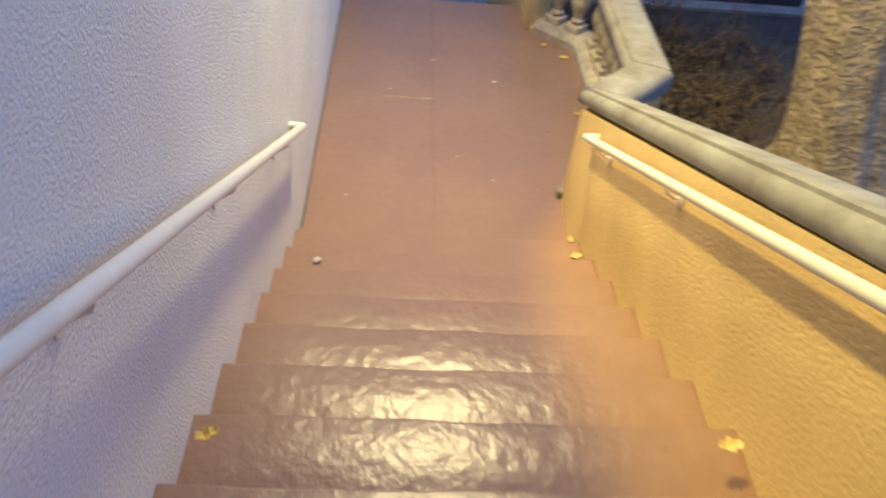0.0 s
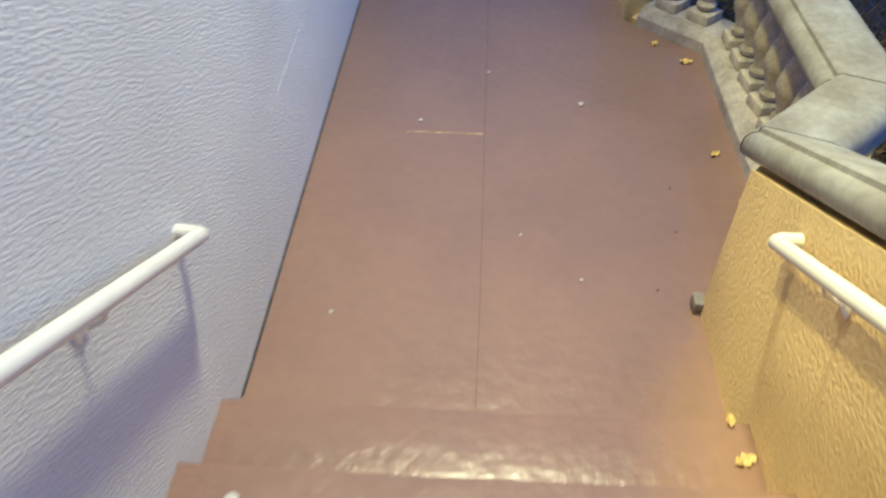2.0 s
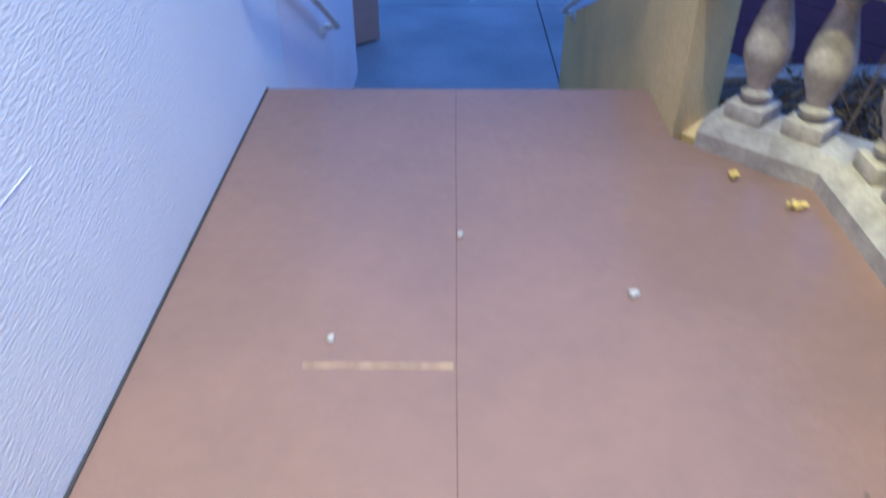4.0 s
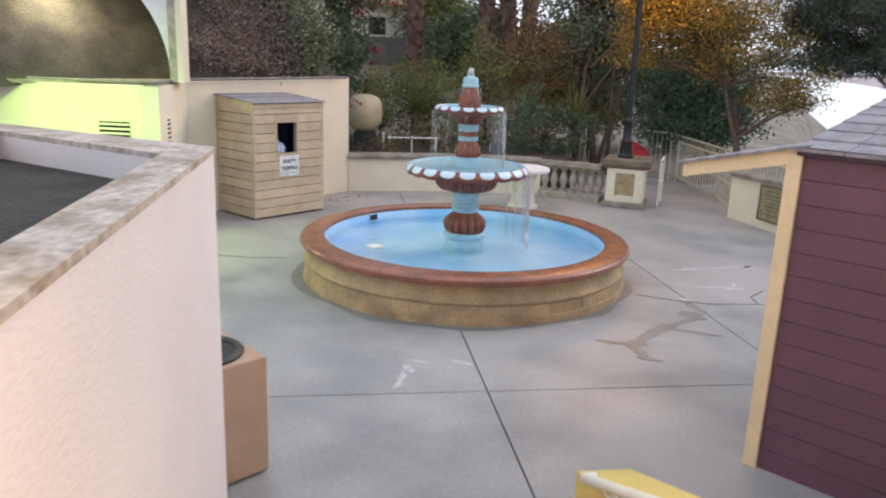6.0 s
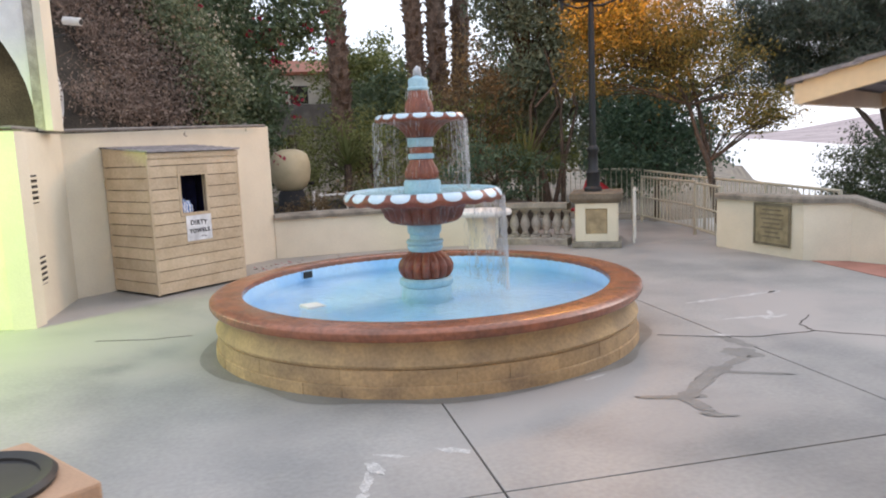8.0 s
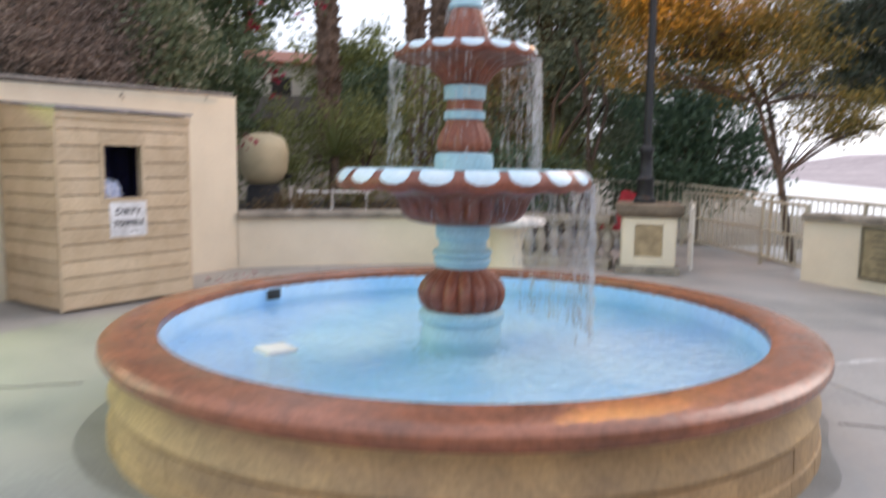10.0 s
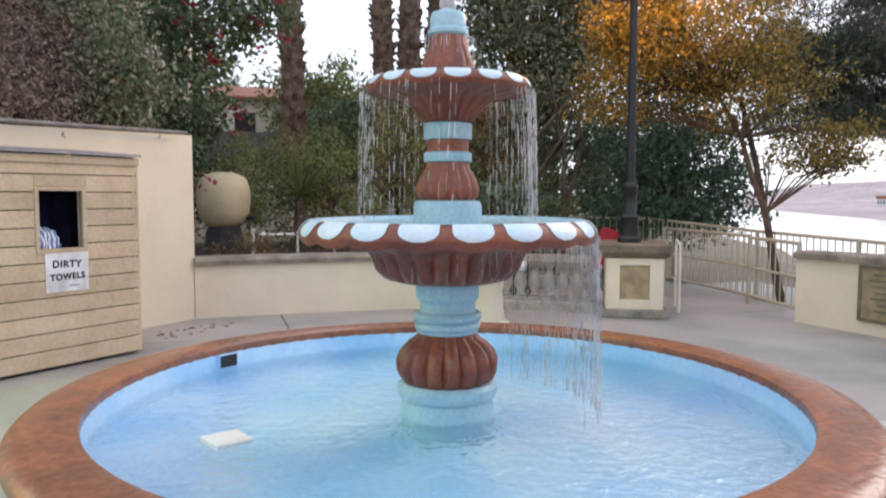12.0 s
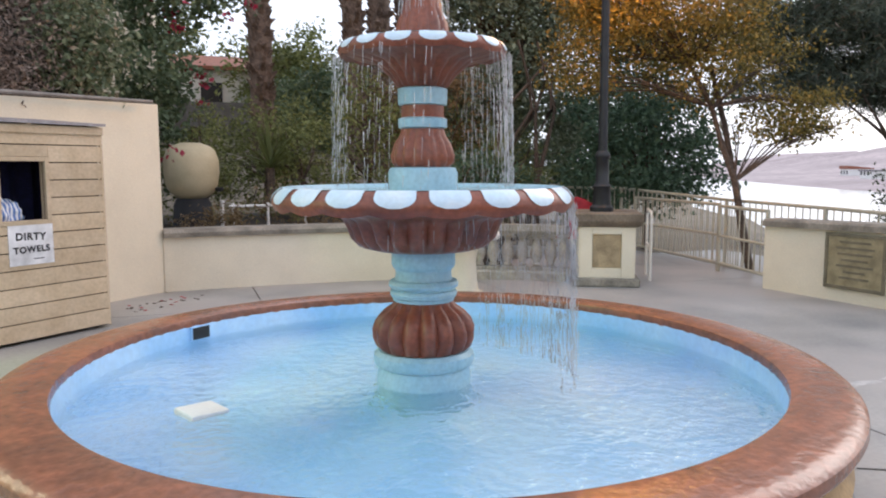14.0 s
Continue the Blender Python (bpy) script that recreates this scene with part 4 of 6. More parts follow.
chair = thing("red_chair", pose(4.78, 7.0, 0, 0, 0, 200), "red rounded garden chair behind the pedestal", "chair")
bm = bmesh.new()
bmesh.ops.create_grid(bm, x_segments=14, y_segments=10, size=0.5)
for v in bm.verts:
    u, q = v.co.x * 2, v.co.y + 0.5
    v.co = Vector((0.42 * u * (1 - 0.35 * max(0, q - 0.5) ** 2 * 4), 0.16 * u * u - 0.12 * q, 0.36 + 0.58 * q * (1 - 0.25 * u * u)))
bmesh.ops.solidify(bm, geom=bm.faces[:], thickness=0.03)
part("backrest", bm, RED, chair, "", 60)
part("seat", box((-0.34, -0.42, 0.32), (0.34, 0.12, 0.37), 0.02), RED, chair)
for x, y in ((-0.3, -0.38), (0.3, -0.38), (-0.3, 0.1), (0.3, 0.1)):
    part("leg", tube([(x, y, 0), (x, y, 0.34)], 0.018, 8), DARK, chair)

# ---- planting bed and the tank ----
bed = [(-1.22, 5.90), (-0.6, 5.97), (0.1, 6.01), (0.9, 6.02), (1.7, 5.97), (2.45, 5.84), (3.4, 6.6), (3.0, 9.3), (1.0, 10.5), (-3.0, 10.5), (-3.0, 6.5)]
structure("planting_bed", prism(bed, 0.0, 0.60), SOIL, "raised bed of dark soil behind the low wall", "soil")
tank = thing("tank", pose(-0.895, 7.4, 0.60), "tan painted round tank on a dark base", "tank")
part("drum", lathe([(0.06, 0.38), (0.18, 0.40), (0.27, 0.46), (0.335, 0.58), (0.357, 0.74), (0.352, 0.90), (0.31, 1.03), (0.24, 1.09), (0.12, 1.13), (0.02, 1.135)], 40), TANK, tank, "", 50)
part("stand", lathe([(0.26, 0.0), (0.24, 0.32), (0.2, 0.40)], 24), mat("dark_stand", (0.025, 0.026, 0.03), 0.8), tank, "dark stand", 40)
part("valve", tube([(0.38, 0.0, 0.02), (0.38, 0.0, 0.36)], 0.03, 8), WHITE, tank, "pale pipe")
part("spout", tube([(0.30, -0.2, 0.52), (0.37, -0.27, 0.52)], 0.03, 8), DARK, tank)
pf = thing("pipe_frame", pose(0.05, 7.0, 0.60), "low pale pipe frame in the planting bed", "pipe")
part("rail", tube([(-0.5, 0, 0.30), (0.6, 0.1, 0.30)], 0.018, 8), WHITE, pf)
for x in (-0.45, 0.0, 0.5):
    part("upright", tube([(x, 0.05, 0.0), (x, 0.05, 0.34)], 0.018, 8), WHITE, pf)

# ---- shed with purple siding ----
SD = Vector((0.61, -0.79))
SN = Vector((0.79, 0.61))
SP = Vector((1.235, -4.20))


def shed():
    ang = math.degrees(math.atan2(SD.y, SD.x))
    root = thing("shed", pose(SP.x, SP.y, 0, 0, 0, ang), "purple clapboard shed with cream trim and shingle roof", "shed")
    # own axes: x along the clad wall, y inwards
    h, n, length = 2.04, 14, 2.3
    step = h / n
    for i in range(n):
        z0 = i * step
        part("clapboard", prism([(0.05, -0.006), (length, -0.006), (length, 0.03), (0.05, 0.03)], [z0, z0, z0, z0], [z0 + step - 0.004] * 4), PURPLE, root)
        part("clapboard", prism([(-0.006, 0.06), (0.03, 0.06), (0.03, 1.7), (-0.006, 1.7)], [z0] * 4, [z0 + step - 0.004] * 4), PURPLE, root)
    # core painted near black so the slits between clapboards read as shaded
    part("core", box((0.02, 0.02, 0), (length, 1.7, h - 0.01)), mat("gap_shade_shed", (0.03, 0.015, 0.02), 0.9), root, "backing coloured dark as shade between the boards")
    part("corner_post", box((-0.035, -0.035, 0), (0.052, 0.052, h), 0.004), TRIM, root, "cream corner post")
    part("rake_board", prism([(-0.65, -0.03), (0.02, -0.03), (0.02, 0.015), (-0.65, 0.015)], [1.825, 1.985, 1.985, 1.825], [1.915, 2.075, 2.075, 1.915]), TRIM, root, "cream rake board")
    part("eave_board", box((-0.685, -0.03, 1.82), (-0.645, 1.8, 1.905), 0.003), TRIM, root, "cream eave board")
    part("far_rake", prism([(-0.65, 1.74), (0.02, 1.74), (0.02, 1.78), (-0.65, 1.78)], [1.825, 1.985, 1.985, 1.825], [1.915, 2.075, 2.075, 1.915]), TRIM, root, "cream rake board")
    part("drip_edge", box((0.02, -0.05, h - 0.005), (length, 0.0, h + 0.045), 0.003), mat("dark_purple_trim", (0.06, 0.03, 0.045), 0.6), root, "dark purple edge trim")
    rng = random.Random(5)
    for i in range(6):
        a, b = -0.71 + i * 0.124, -0.71 + (i + 1) * 0.124 + 0.03
        za, zb = 1.917 + (a + 0.65) * 0.24, 1.917 + (b + 0.65) * 0.24
        y = -0.06
        while y < 1.82:
            w = rng.uniform(0.2, 0.32)
            part("shingle", prism([(a, y), (b, y), (b, min(1.83, y + w - 0.006)), (a, min(1.83, y + w - 0.006))], [za, zb - 0.006, zb - 0.006, za], [za + 0.018, zb + 0.008, zb + 0.008, za + 0.018]), SHINGLE, root)
            y += w
    for i in range(7):
        a, b = -0.06 + i * 0.27, -0.06 + (i + 1) * 0.27 + 0.05
        za, zb = 2.06 + (a + 0.06) * 0.16, 2.06 + (b + 0.06) * 0.16
        x = 0.0
        while x < length:
            w = rng.uniform(0.25, 0.36)
            x1 = min(length + 0.03, x + w - 0.006)
            part("shingle", prism([(x, a), (x1, a), (x1, b), (x, b)], [za, za, zb - 0.006, zb - 0.006], [za + 0.018, za + 0.018, zb + 0.008, zb + 0.008]), SHINGLE, root)
            x += w
    return root


shed()

# ---- litter bin ----
bin_root = thing("litter_bin", pose(-1.863, -4.063, 0, 0, 0, 216.9), "tan square litter bin with a black round top", "bin")
part("body", box((0, -0.54, 0.02), (0.54, 0, 0.765), 0.012), TAN, bin_root)
part("opening_ring", lathe([(0.235, 0.765), (0.24, 0.780), (0.225, 0.795), (0.19, 0.785), (0.185, 0.768)], 32, m=pose(0.27, -0.27, 0), caps=False), BLACK, bin_root, "black plastic ring", 40)
part("liner", lathe([(0.187, 0.777), (0.12, 0.771), (0.0, 0.769)], 32, m=pose(0.27, -0.27, 0), caps=False), BLACK, bin_root, "black bin liner", 40)

# ---- water ----


def water_mat(name, tint, bump_scale, strength, rough=0.03, dist=0.02):
    m = bpy.data.materials.new(name)
    m.use_nodes = True
    t = m.node_tree
    b = t.nodes["Principled BSDF"]
    b.inputs["Base Color"].default_value = (*tint, 1)
    b.inputs["Roughness"].default_value, b.inputs["IOR"].default_value = rough, 1.33
    b.inputs["Transmission Weight"].default_value = 1.0
    c, n, n2, ad, bp = (t.nodes.new(k) for k in ("ShaderNodeTexCoord", "ShaderNodeTexNoise", "ShaderNodeTexNoise", "ShaderNodeMath", "ShaderNodeBump"))
    n.inputs["Scale"].default_value, n.inputs["Detail"].default_value, n.inputs["Distortion"].default_value = bump_scale, 3, 1.2
    n2.inputs["Scale"].default_value, n2.inputs["Detail"].default_value = bump_scale * 3.1, 2
    for q in (n, n2):
        t.links.new(c.outputs["Object"], q.inputs["Vector"])
    t.links.new(n.outputs["Fac"], ad.inputs[0])
    t.links.new(n2.outputs["Fac"], ad.inputs[1])
    bp.inputs["Strength"].default_value, bp.inputs["Distance"].default_value = strength, dist
    t.links.new(ad.outputs[0], bp.inputs["Height"])
    t.links.new(bp.outputs["Normal"], b.inputs["Normal"])
    return m


POOLWATER = water_mat("pool_water", (0.97, 0.99, 1.0), 4.6, 1.0, 0.06, 0.05)
FALLING = mat("falling_water", (0.92, 0.92, 0.93), 0.2, vary=0.0, bump=0)
FALLING.node_tree.nodes["Principled BSDF"].inputs["Transmission Weight"].default_value = 0.45
FALLING.node_tree.nodes["Principled BSDF"].inputs["IOR"].default_value = 1.33
pool = part("pool_water", lathe([(1.65, 0.355), (1.2, 0.355), (0.7, 0.356), (0.234, 0.357)], 96, caps=False), POOLWATER)
pool.location = (CX, CY, 0)
pool.visible_shadow = False
tagged(pool, "rippled clear water filling the blue pool", "water", "", "structure")
for nm, r, z in (("bowl_water", 0.672, 1.296), ("bowl_water", 0.367, 1.972)):
    w = part(nm, lathe([(r, z), (0.17 if r > 0.5 else 0.122, z + 0.001)], 64, caps=False), POOLWATER)
    w.location = (CX, CY, 0)
    w.visible_shadow = False
    tagged(w, "thin water filling a fountain bowl", "water", "", "structure")


def strands(rows, seed):
    """Falling strands and drops from (angle range, count, radius, top, bottom) rows."""
    rng = random.Random(seed)
    bm = bmesh.new()
    for a0, a1, count, r, top, bottom in rows:
        for _ in range(count):
            a = radians(rng.uniform(a0, a1))
            out = rng.uniform(-0.01, 0.025)
            z = top + rng.uniform(-0.02, 0.01)
            sway = rng.uniform(-0.05, 0.05)
            while z > bottom:
                ln = rng.uniform(0.015, 0.11)
                z2 = max(bottom - 0.01, z - ln)
                w = rng.uniform(0.0006, 0.0022)
                pts = []
                for i in range(4):
                    f = i / 3
                    zz = z + (z2 - z) * f
                    fall = (top - zz)
                    rr = r + out + 0.05 * math.sqrt(max(0, fall)) * 0.5 + rng.uniform(-0.003, 0.003)
                    aa = a + sway * fall / r
                    pts.append((rr * math.cos(aa), rr * math.sin(aa), zz))
                tube(pts, w, 4, bm, w * 0.6)
                z = z2 - rng.uniform(0.01, 0.06 + 0.16 * (top - z2))
    return bm


fall = part("falling_water", strands([(0, 360, 34, 0.398, 1.935, 1.325), (-60, 40, 80, 0.400, 1.935, 1.325), (130, 235, 26, 0.400, 1.935, 1.325), (-26, 46, 190, 0.718, 1.235, 0.37), (-60, -30, 6, 0.718, 1.23, 0.37), (-130, -60, 12, 0.40, 1.19, 1.05), (0, 360, 40, 0.095, 2.20, 2.0)], 3), FALLING, None, "", 60)
fall.location = (CX, CY, 0)
tagged(fall, "thin strands of water falling between the bowls", "water", "", "stuff")
bm = bmesh.new()
bmesh.ops.create_icosphere(bm, subdivisions=3, radius=0.04)
for v in bm.verts:
    v.co.z *= 1.5
    v.co *= 1 + 0.3 * noise.noise(v.co * 30)
jet = tagged(part("water_jet", bm, FALLING, None, "", 60), "small white bubbling water jet on the fountain cap", "water")
jet.location = (CX, CY, 2.35)
skim = thing("skimmer", pose(CX - 1.028, CY + 1.283, 0.405, 0, 0, 38.6), "dark square skimmer opening in the pool wall", "skimmer")
part("frame", box((-0.07, -0.012, -0.042), (0.07, 0.02, 0.042), 0.004), POOLBLUE, skim)
part("opening", box((-0.062, -0.016, -0.036), (0.062, -0.011, 0.036)), BLACK, skim, "dark opening")
bm = box((-0.09, -0.075, 0.0), (0.09, 0.075, 0.03), 0.008)
flt = tagged(part("pool_float", bm, WHITE), "white square float tilted in the pool", "float")
flt.matrix_world = pose(-1.01, 0.155, 0.345, 4, 3, 30)
# ---- details of the paving ----
rng = random.Random(11)


def streak(points, width, z, root, material, name, label):
    bm = bmesh.new()
    pts = []
    for a, b in zip(points, points[1:]):
        for i in range(6):
            p = Vector(a).lerp(Vector(b), i / 6)
            pts.append((p.x + rng.uniform(-1, 1) * width, p.y + rng.uniform(-1, 1) * width, z))
    pts.append((*points[-1], z))
    sec = [(-width / 2, 0), (-width / 2, 0.0012), (width / 2, 0.0012), (width / 2, 0)]
    return part(name, sweep(pts, sec, bm), material, root, label)


for pts in ([(1.88, -0.62), (2.3, -0.86), (2.65, -0.98), (3.16, -1.0), (3.5, -1.3), (3.85, -1.5), (4.4, -1.6)], [(3.16, -1.0), (3.2, -0.75), (3.5, -0.5)], [(-3.0, 1.12), (-2.5, 0.98), (-2.12, 0.99)]):
    streak(pts, 0.010, 0.003, slab_root, JOINT, "crack", "dark crack in the concrete")
LIME = mat("lime_deposit", (0.54, 0.53, 0.51), 0.9, vary=0.2, scale=14, amount=0.3)
DAMP = mat("damp_concrete", (0.232, 0.226, 0.212), 0.42, vary=0.12, scale=3, amount=0.25)


def patch(cx, cy, rx, ry, ang, material, name, label, z=0.0008, seed=0):
    """A ragged thin stain lying on the paving."""
    bm = bmesh.new()
    n = 40
    c, s = math.cos(radians(ang)), math.sin(radians(ang))
    vs = []
    for i in range(n):
        a = 2 * math.pi * i / n
        k = 1 + 0.55 * noise.noise(Vector((math.cos(a) * 1.7 + seed * 7.3, math.sin(a) * 1.7, seed))) + 0.25 * noise.noise(Vector((math.cos(a) * 6, math.sin(a) * 6, seed)))
        x, y = rx * k * math.cos(a), ry * k * math.sin(a)
        vs.append(bm.verts.new((cx + x * c - y * s, cy + x * s + y * c, z)))
    bm.faces.new(vs)
    bmesh.ops.triangulate(bm, faces=bm.faces[:])
    return part(name, bm, material, slab_root, label)


for i, (x, y, rx, ry, a) in enumerate(((3.05, 0.42, 0.26, 0.035, 4), (3.65, 0.50, 0.30, 0.03, 8), (3.9, 0.53, 0.10, 0.04, 20), (2.95, -0.36, 0.24, 0.03, -6), (3.2, -0.43, 0.16, 0.04, 12), (3.25, -0.28, 0.10, 0.03, 60), (2.38, -0.82, 0.09, 0.03, -25), (-0.86, -2.54, 0.035, 0.09, 20), (-0.93, -2.70, 0.03, 0.12, -15), (-0.98, -2.86, 0.03, 0.06, -40), (-0.75, -2.40, 0.10, 0.02, -30), (-0.40, -2.44, 0.09, 0.035, -30), (-0.10, -1.62, 0.12, 0.02, -10), (0.9, -1.50, 0.10, 0.015, 22))):
    patch(x, y, rx, ry, a, LIME, "lime_stain", "white lime stain", 0.0012, i)
for i, (x, y, rx, ry, an) in enumerate(((2.36, -1.05, 0.06, 0.22, 12), (2.22, -1.32, 0.13, 0.16, 0), (2.02, -1.52, 0.24, 0.05, 28), (1.98, -1.80, 0.30, 0.030, -28), (1.72, -1.70, 0.20, 0.07, 34), (1.48, -1.90, 0.18, 0.06, 40), (1.32, -2.06, 0.10, 0.09, 20), (1.16, -2.06, 0.20, 0.035, -20), (1.26, -2.25, 0.05, 0.18, 10), (1.27, -2.44, 0.11, 0.03, -30))):
    patch(x, y, rx, ry, an, DAMP, "damp_stain", "dark damp stain", 0.0014 + 0.0003 * i, i + 20)
bm = bmesh.new()
rings_ = []
for j in range(3):
    rings_.append([bm.verts.new((CX + r_ * math.cos(a_), CY + r_ * math.sin(a_), 0.0026)) for i in range(96) for a_ in (2 * math.pi * i / 96,) for r_ in (1.87 + j * (0.055 + 0.06 * noise.noise(Vector((math.cos(a_) * 2.5, math.sin(a_) * 2.5, 4)))),)])
for a_, b_ in zip(rings_, rings_[1:]):
    for i in range(96):
        bm.faces.new((a_[i], b_[i], b_[(i + 1) % 96], a_[(i + 1) % 96]))
part("damp_stain", bm, DAMP, slab_root, "damp ring round the fountain")
for i in range(26):
    x, y = rng.uniform(-1.62, -0.85), 0
    y = 5.0 + (x + 1.5) * 0.75 + rng.uniform(-0.35, 0.12)
    b = box((-0.018, -0.012, 0), (0.018, 0.012, 0.004), 0.001)
    ob = part("fallen_petal", b, RED if i % 3 == 0 else BARK)
    ob.matrix_world = pose(x, min(y, 5.55), 0.001, rng.uniform(-12, 12), 0, rng.uniform(0, 360))
    tagged(ob, "small dry fallen petal on the concrete", "petal", "fallen petals")
# landing joint, worn line and litter
streak([(-1.166, -11.2), (-1.166, -7.87)], 0.0028, LAND + 0.0002, bpy.data.objects["landing_floor"], mat("joint_brown", (0.17, 0.10, 0.07), 0.8), "joint", "fine dark joint")
bm = box((-1.56, -9.572, LAND), (-1.175, -9.558, LAND + 0.0015))
part("worn_line", bm, mat("worn_yellow", (0.5, 0.36, 0.16), 0.7, vary=0.4, fine=25, second=(0.3, 0.18, 0.12)), bpy.data.objects["landing_floor"], "worn yellowish scratch")
YLEAF = mat("yellow_leaf", (0.75, 0.55, 0.04), 0.6, vary=0.2, fine=30)
LITTER = mat("pale_litter", (0.7, 0.66, 0.6), 0.8)


def fallen_leaf(x, y, z, size, turn):
    bm = bmesh.new()
    bmesh.ops.create_grid(bm, x_segments=8, y_segments=6, size=0.5)
    for v in bm.verts:
        u, q = v.co.x * 2, v.co.y * 2
        wd = (1 - u * u) ** 0.6 * (0.75 + 0.25 * math.cos(u * 9))
        v.co = Vector((u * size, q * wd * size * 0.7, 0.012 * u * u + 0.016 * abs(q) * wd + 0.006 * math.sin(u * 7)))
    bmesh.ops.solidify(bm, geom=bm.faces[:], thickness=0.0008)
    ob = part("fallen_leaf", bm, YLEAF, None, "", 60)
    ob.matrix_world = pose(x, y, z + 0.002, 0, 0, turn)
    return tagged(ob, "curled yellow fallen leaf lying on the floor", "leaf", "fallen leaves")


for x, y, z, s, a in ((-0.345, -11.46, LAND + RISE, 0.036, 20), (-0.36, -11.32, LAND + RISE, 0.025, 80), (-0.04, -9.68, LAND, 0.028, 40), (-0.03, -8.81, LAND, 0.04, 10), (-0.18, -8.61, LAND, 0.03, 60), (0.02, -10.05, LAND, 0.035, 120), (-1.90, -13.47, LAND + 8 * RISE, 0.034, 30), (-0.43, -13.46, LAND + 8 * RISE, 0.038, 10)):
    fallen_leaf(x, y, z, s, a)
for x, y, z, s in ((-1.5, -9.473, LAND, 0.016), (-1.153, -8.987, LAND, 0.016), (-0.663, -9.279, LAND, 0.02), (-1.747, -10.791, LAND, 0.012), (-0.754, -10.563, LAND, 0.012), (-0.997, -10.306, LAND, 0.010), (-1.82, -11.76, LAND + 2 * RISE, 0.028), (-0.32, -10.25, LAND, 0.008), (-0.45, -10.6, LAND, 0.008), (-0.3, -9.95, LAND, 0.009)):
    bm = bmesh.new()
    bmesh.ops.create_icosphere(bm, subdivisions=2, radius=s * 0.7)
    for v in bm.verts:
        v.co *= 1 + 0.5 * noise.noise(v.co * 60 + Vector((x, y, 0)))
        v.co.z = v.co.z * 0.6 + s * 0.5
    ob = part("crumb", bm, LITTER if s > 0.009 else BARK, None, "", 60)
    ob.location = (x, y, z)
    tagged(ob, "small pale crumb of litter on the brown floor", "litter", "litter on the landing")
structure("wall_foot_gap", box((XL, -11.2, LAND), (XL + 0.008, EDGE, LAND + 0.006)), JOINT, "dark gap along the foot of the wall", "joint")
structure("stone_chip", box((-0.335, -10.72, LAND), (-0.285, -10.65, LAND + 0.06), 0.015), COPING, "broken stone corner at the parapet foot", "stone", 40)

bm = bmesh.new()
sweep([(XL + 0.001, -10.3, 1.785), (XL + 0.001, -10.1, 1.80), (XL + 0.001, -9.67, 1.825)], [(-0.002, -0.003), (-0.002, 0.003), (0.0002, 0.0012), (0.0002, -0.0012)], bm)
part("scuff", bm, mat("scuffed_stucco", (0.79, 0.775, 0.74), 0.9, vary=0.5, fine=45, second=(0.74, 0.72, 0.69)), bpy.data.objects["wall_stair"], "white scuff mark")

# ---- land, river and far bank ----
RIVER = -4.2


def step01(a, b, x):
    f = max(0.0, min(1.0, (x - a) / (b - a)))
    return f * f * (3 - 2 * f)


bm = bmesh.new()
n = 110
ticks = [math.copysign(abs(t) ** 3.2 * 2600 + abs(t) * 40, t) for t in (-1 + 2 * i / n for i in range(n + 1))]
grid = [[bm.verts.new((x, y, -0.08 - step01(6.4, 8.6, 0.87 * x - 0.5 * y) * 6 + step01(70, 90, 0.87 * x - 0.5 * y) * 3.0)) for y in ticks] for x in ticks]
for i in range(n):
    for j in range(n):
        bm.faces.new((grid[i][j], grid[i + 1][j], grid[i + 1][j + 1], grid[i][j + 1]))
structure("ground", bm, GROUND, "dry sandy ground falling to the river", "ground", 60)
WATER = mat("river_water", (0.30, 0.33, 0.35), 0.12, vary=0.05, scale=0.3, fine=2.0, bump=0.1, dist=0.05, amount=0.1)
WATER.node_tree.nodes["Principled BSDF"].inputs["Specular IOR Level"].default_value = 1.0
u1, u2 = Vector((0.87, -0.5)), Vector((0.5, 0.87))
structure("river", prism([u1 * 7.2 - u2 * 900, u1 * 75 - u2 * 900, u1 * 75 + u2 * 1200, u1 * 7.2 + u2 * 1200], RIVER - 0.05, RIVER), WATER, "broad pale calm river", "water")
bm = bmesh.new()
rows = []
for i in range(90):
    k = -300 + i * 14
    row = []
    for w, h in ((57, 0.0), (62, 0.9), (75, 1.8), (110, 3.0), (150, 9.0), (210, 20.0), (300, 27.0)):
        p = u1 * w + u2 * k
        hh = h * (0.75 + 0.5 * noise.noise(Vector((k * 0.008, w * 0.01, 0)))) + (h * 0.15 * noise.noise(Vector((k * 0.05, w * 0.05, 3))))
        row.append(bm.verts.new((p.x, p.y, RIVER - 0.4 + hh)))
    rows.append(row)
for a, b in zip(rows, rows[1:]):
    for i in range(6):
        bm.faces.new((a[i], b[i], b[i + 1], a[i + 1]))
structure("backdrop_far_bank", bm, HILL, "far river bank rising to low hills, haze in its colour", "backdrop", 60)


def far_house(k, w, wide, deep, tall, roof, material):
    root = thing("far_house", Matrix.Translation((u1 * w + u2 * k).to_3d() + Vector((0, 0, RIVER + 1.6))) @ pose(0, 0, 0, 0, 0, 60), "pale low house on the far river bank", "house", "far houses")
    part("wall", box((0, -deep, -1), (wide, 0, tall)), material, root)
    part("roof", prism([(-0.4, -deep - 0.4), (wide + 0.4, -deep - 0.4), (wide + 0.4, 0.4), (-0.4, 0.4)], tall, [tall + 0.3, tall + 0.3, tall + roof, tall + roof]), ROOFRED if roof > 1 else SHINGLE, root)
    for i in range(int(wide / 3)):
        part("window", box((1 + i * 3, 0, 0.9), (2.4 + i * 3, 0.06, 2.2)), DARK, root)


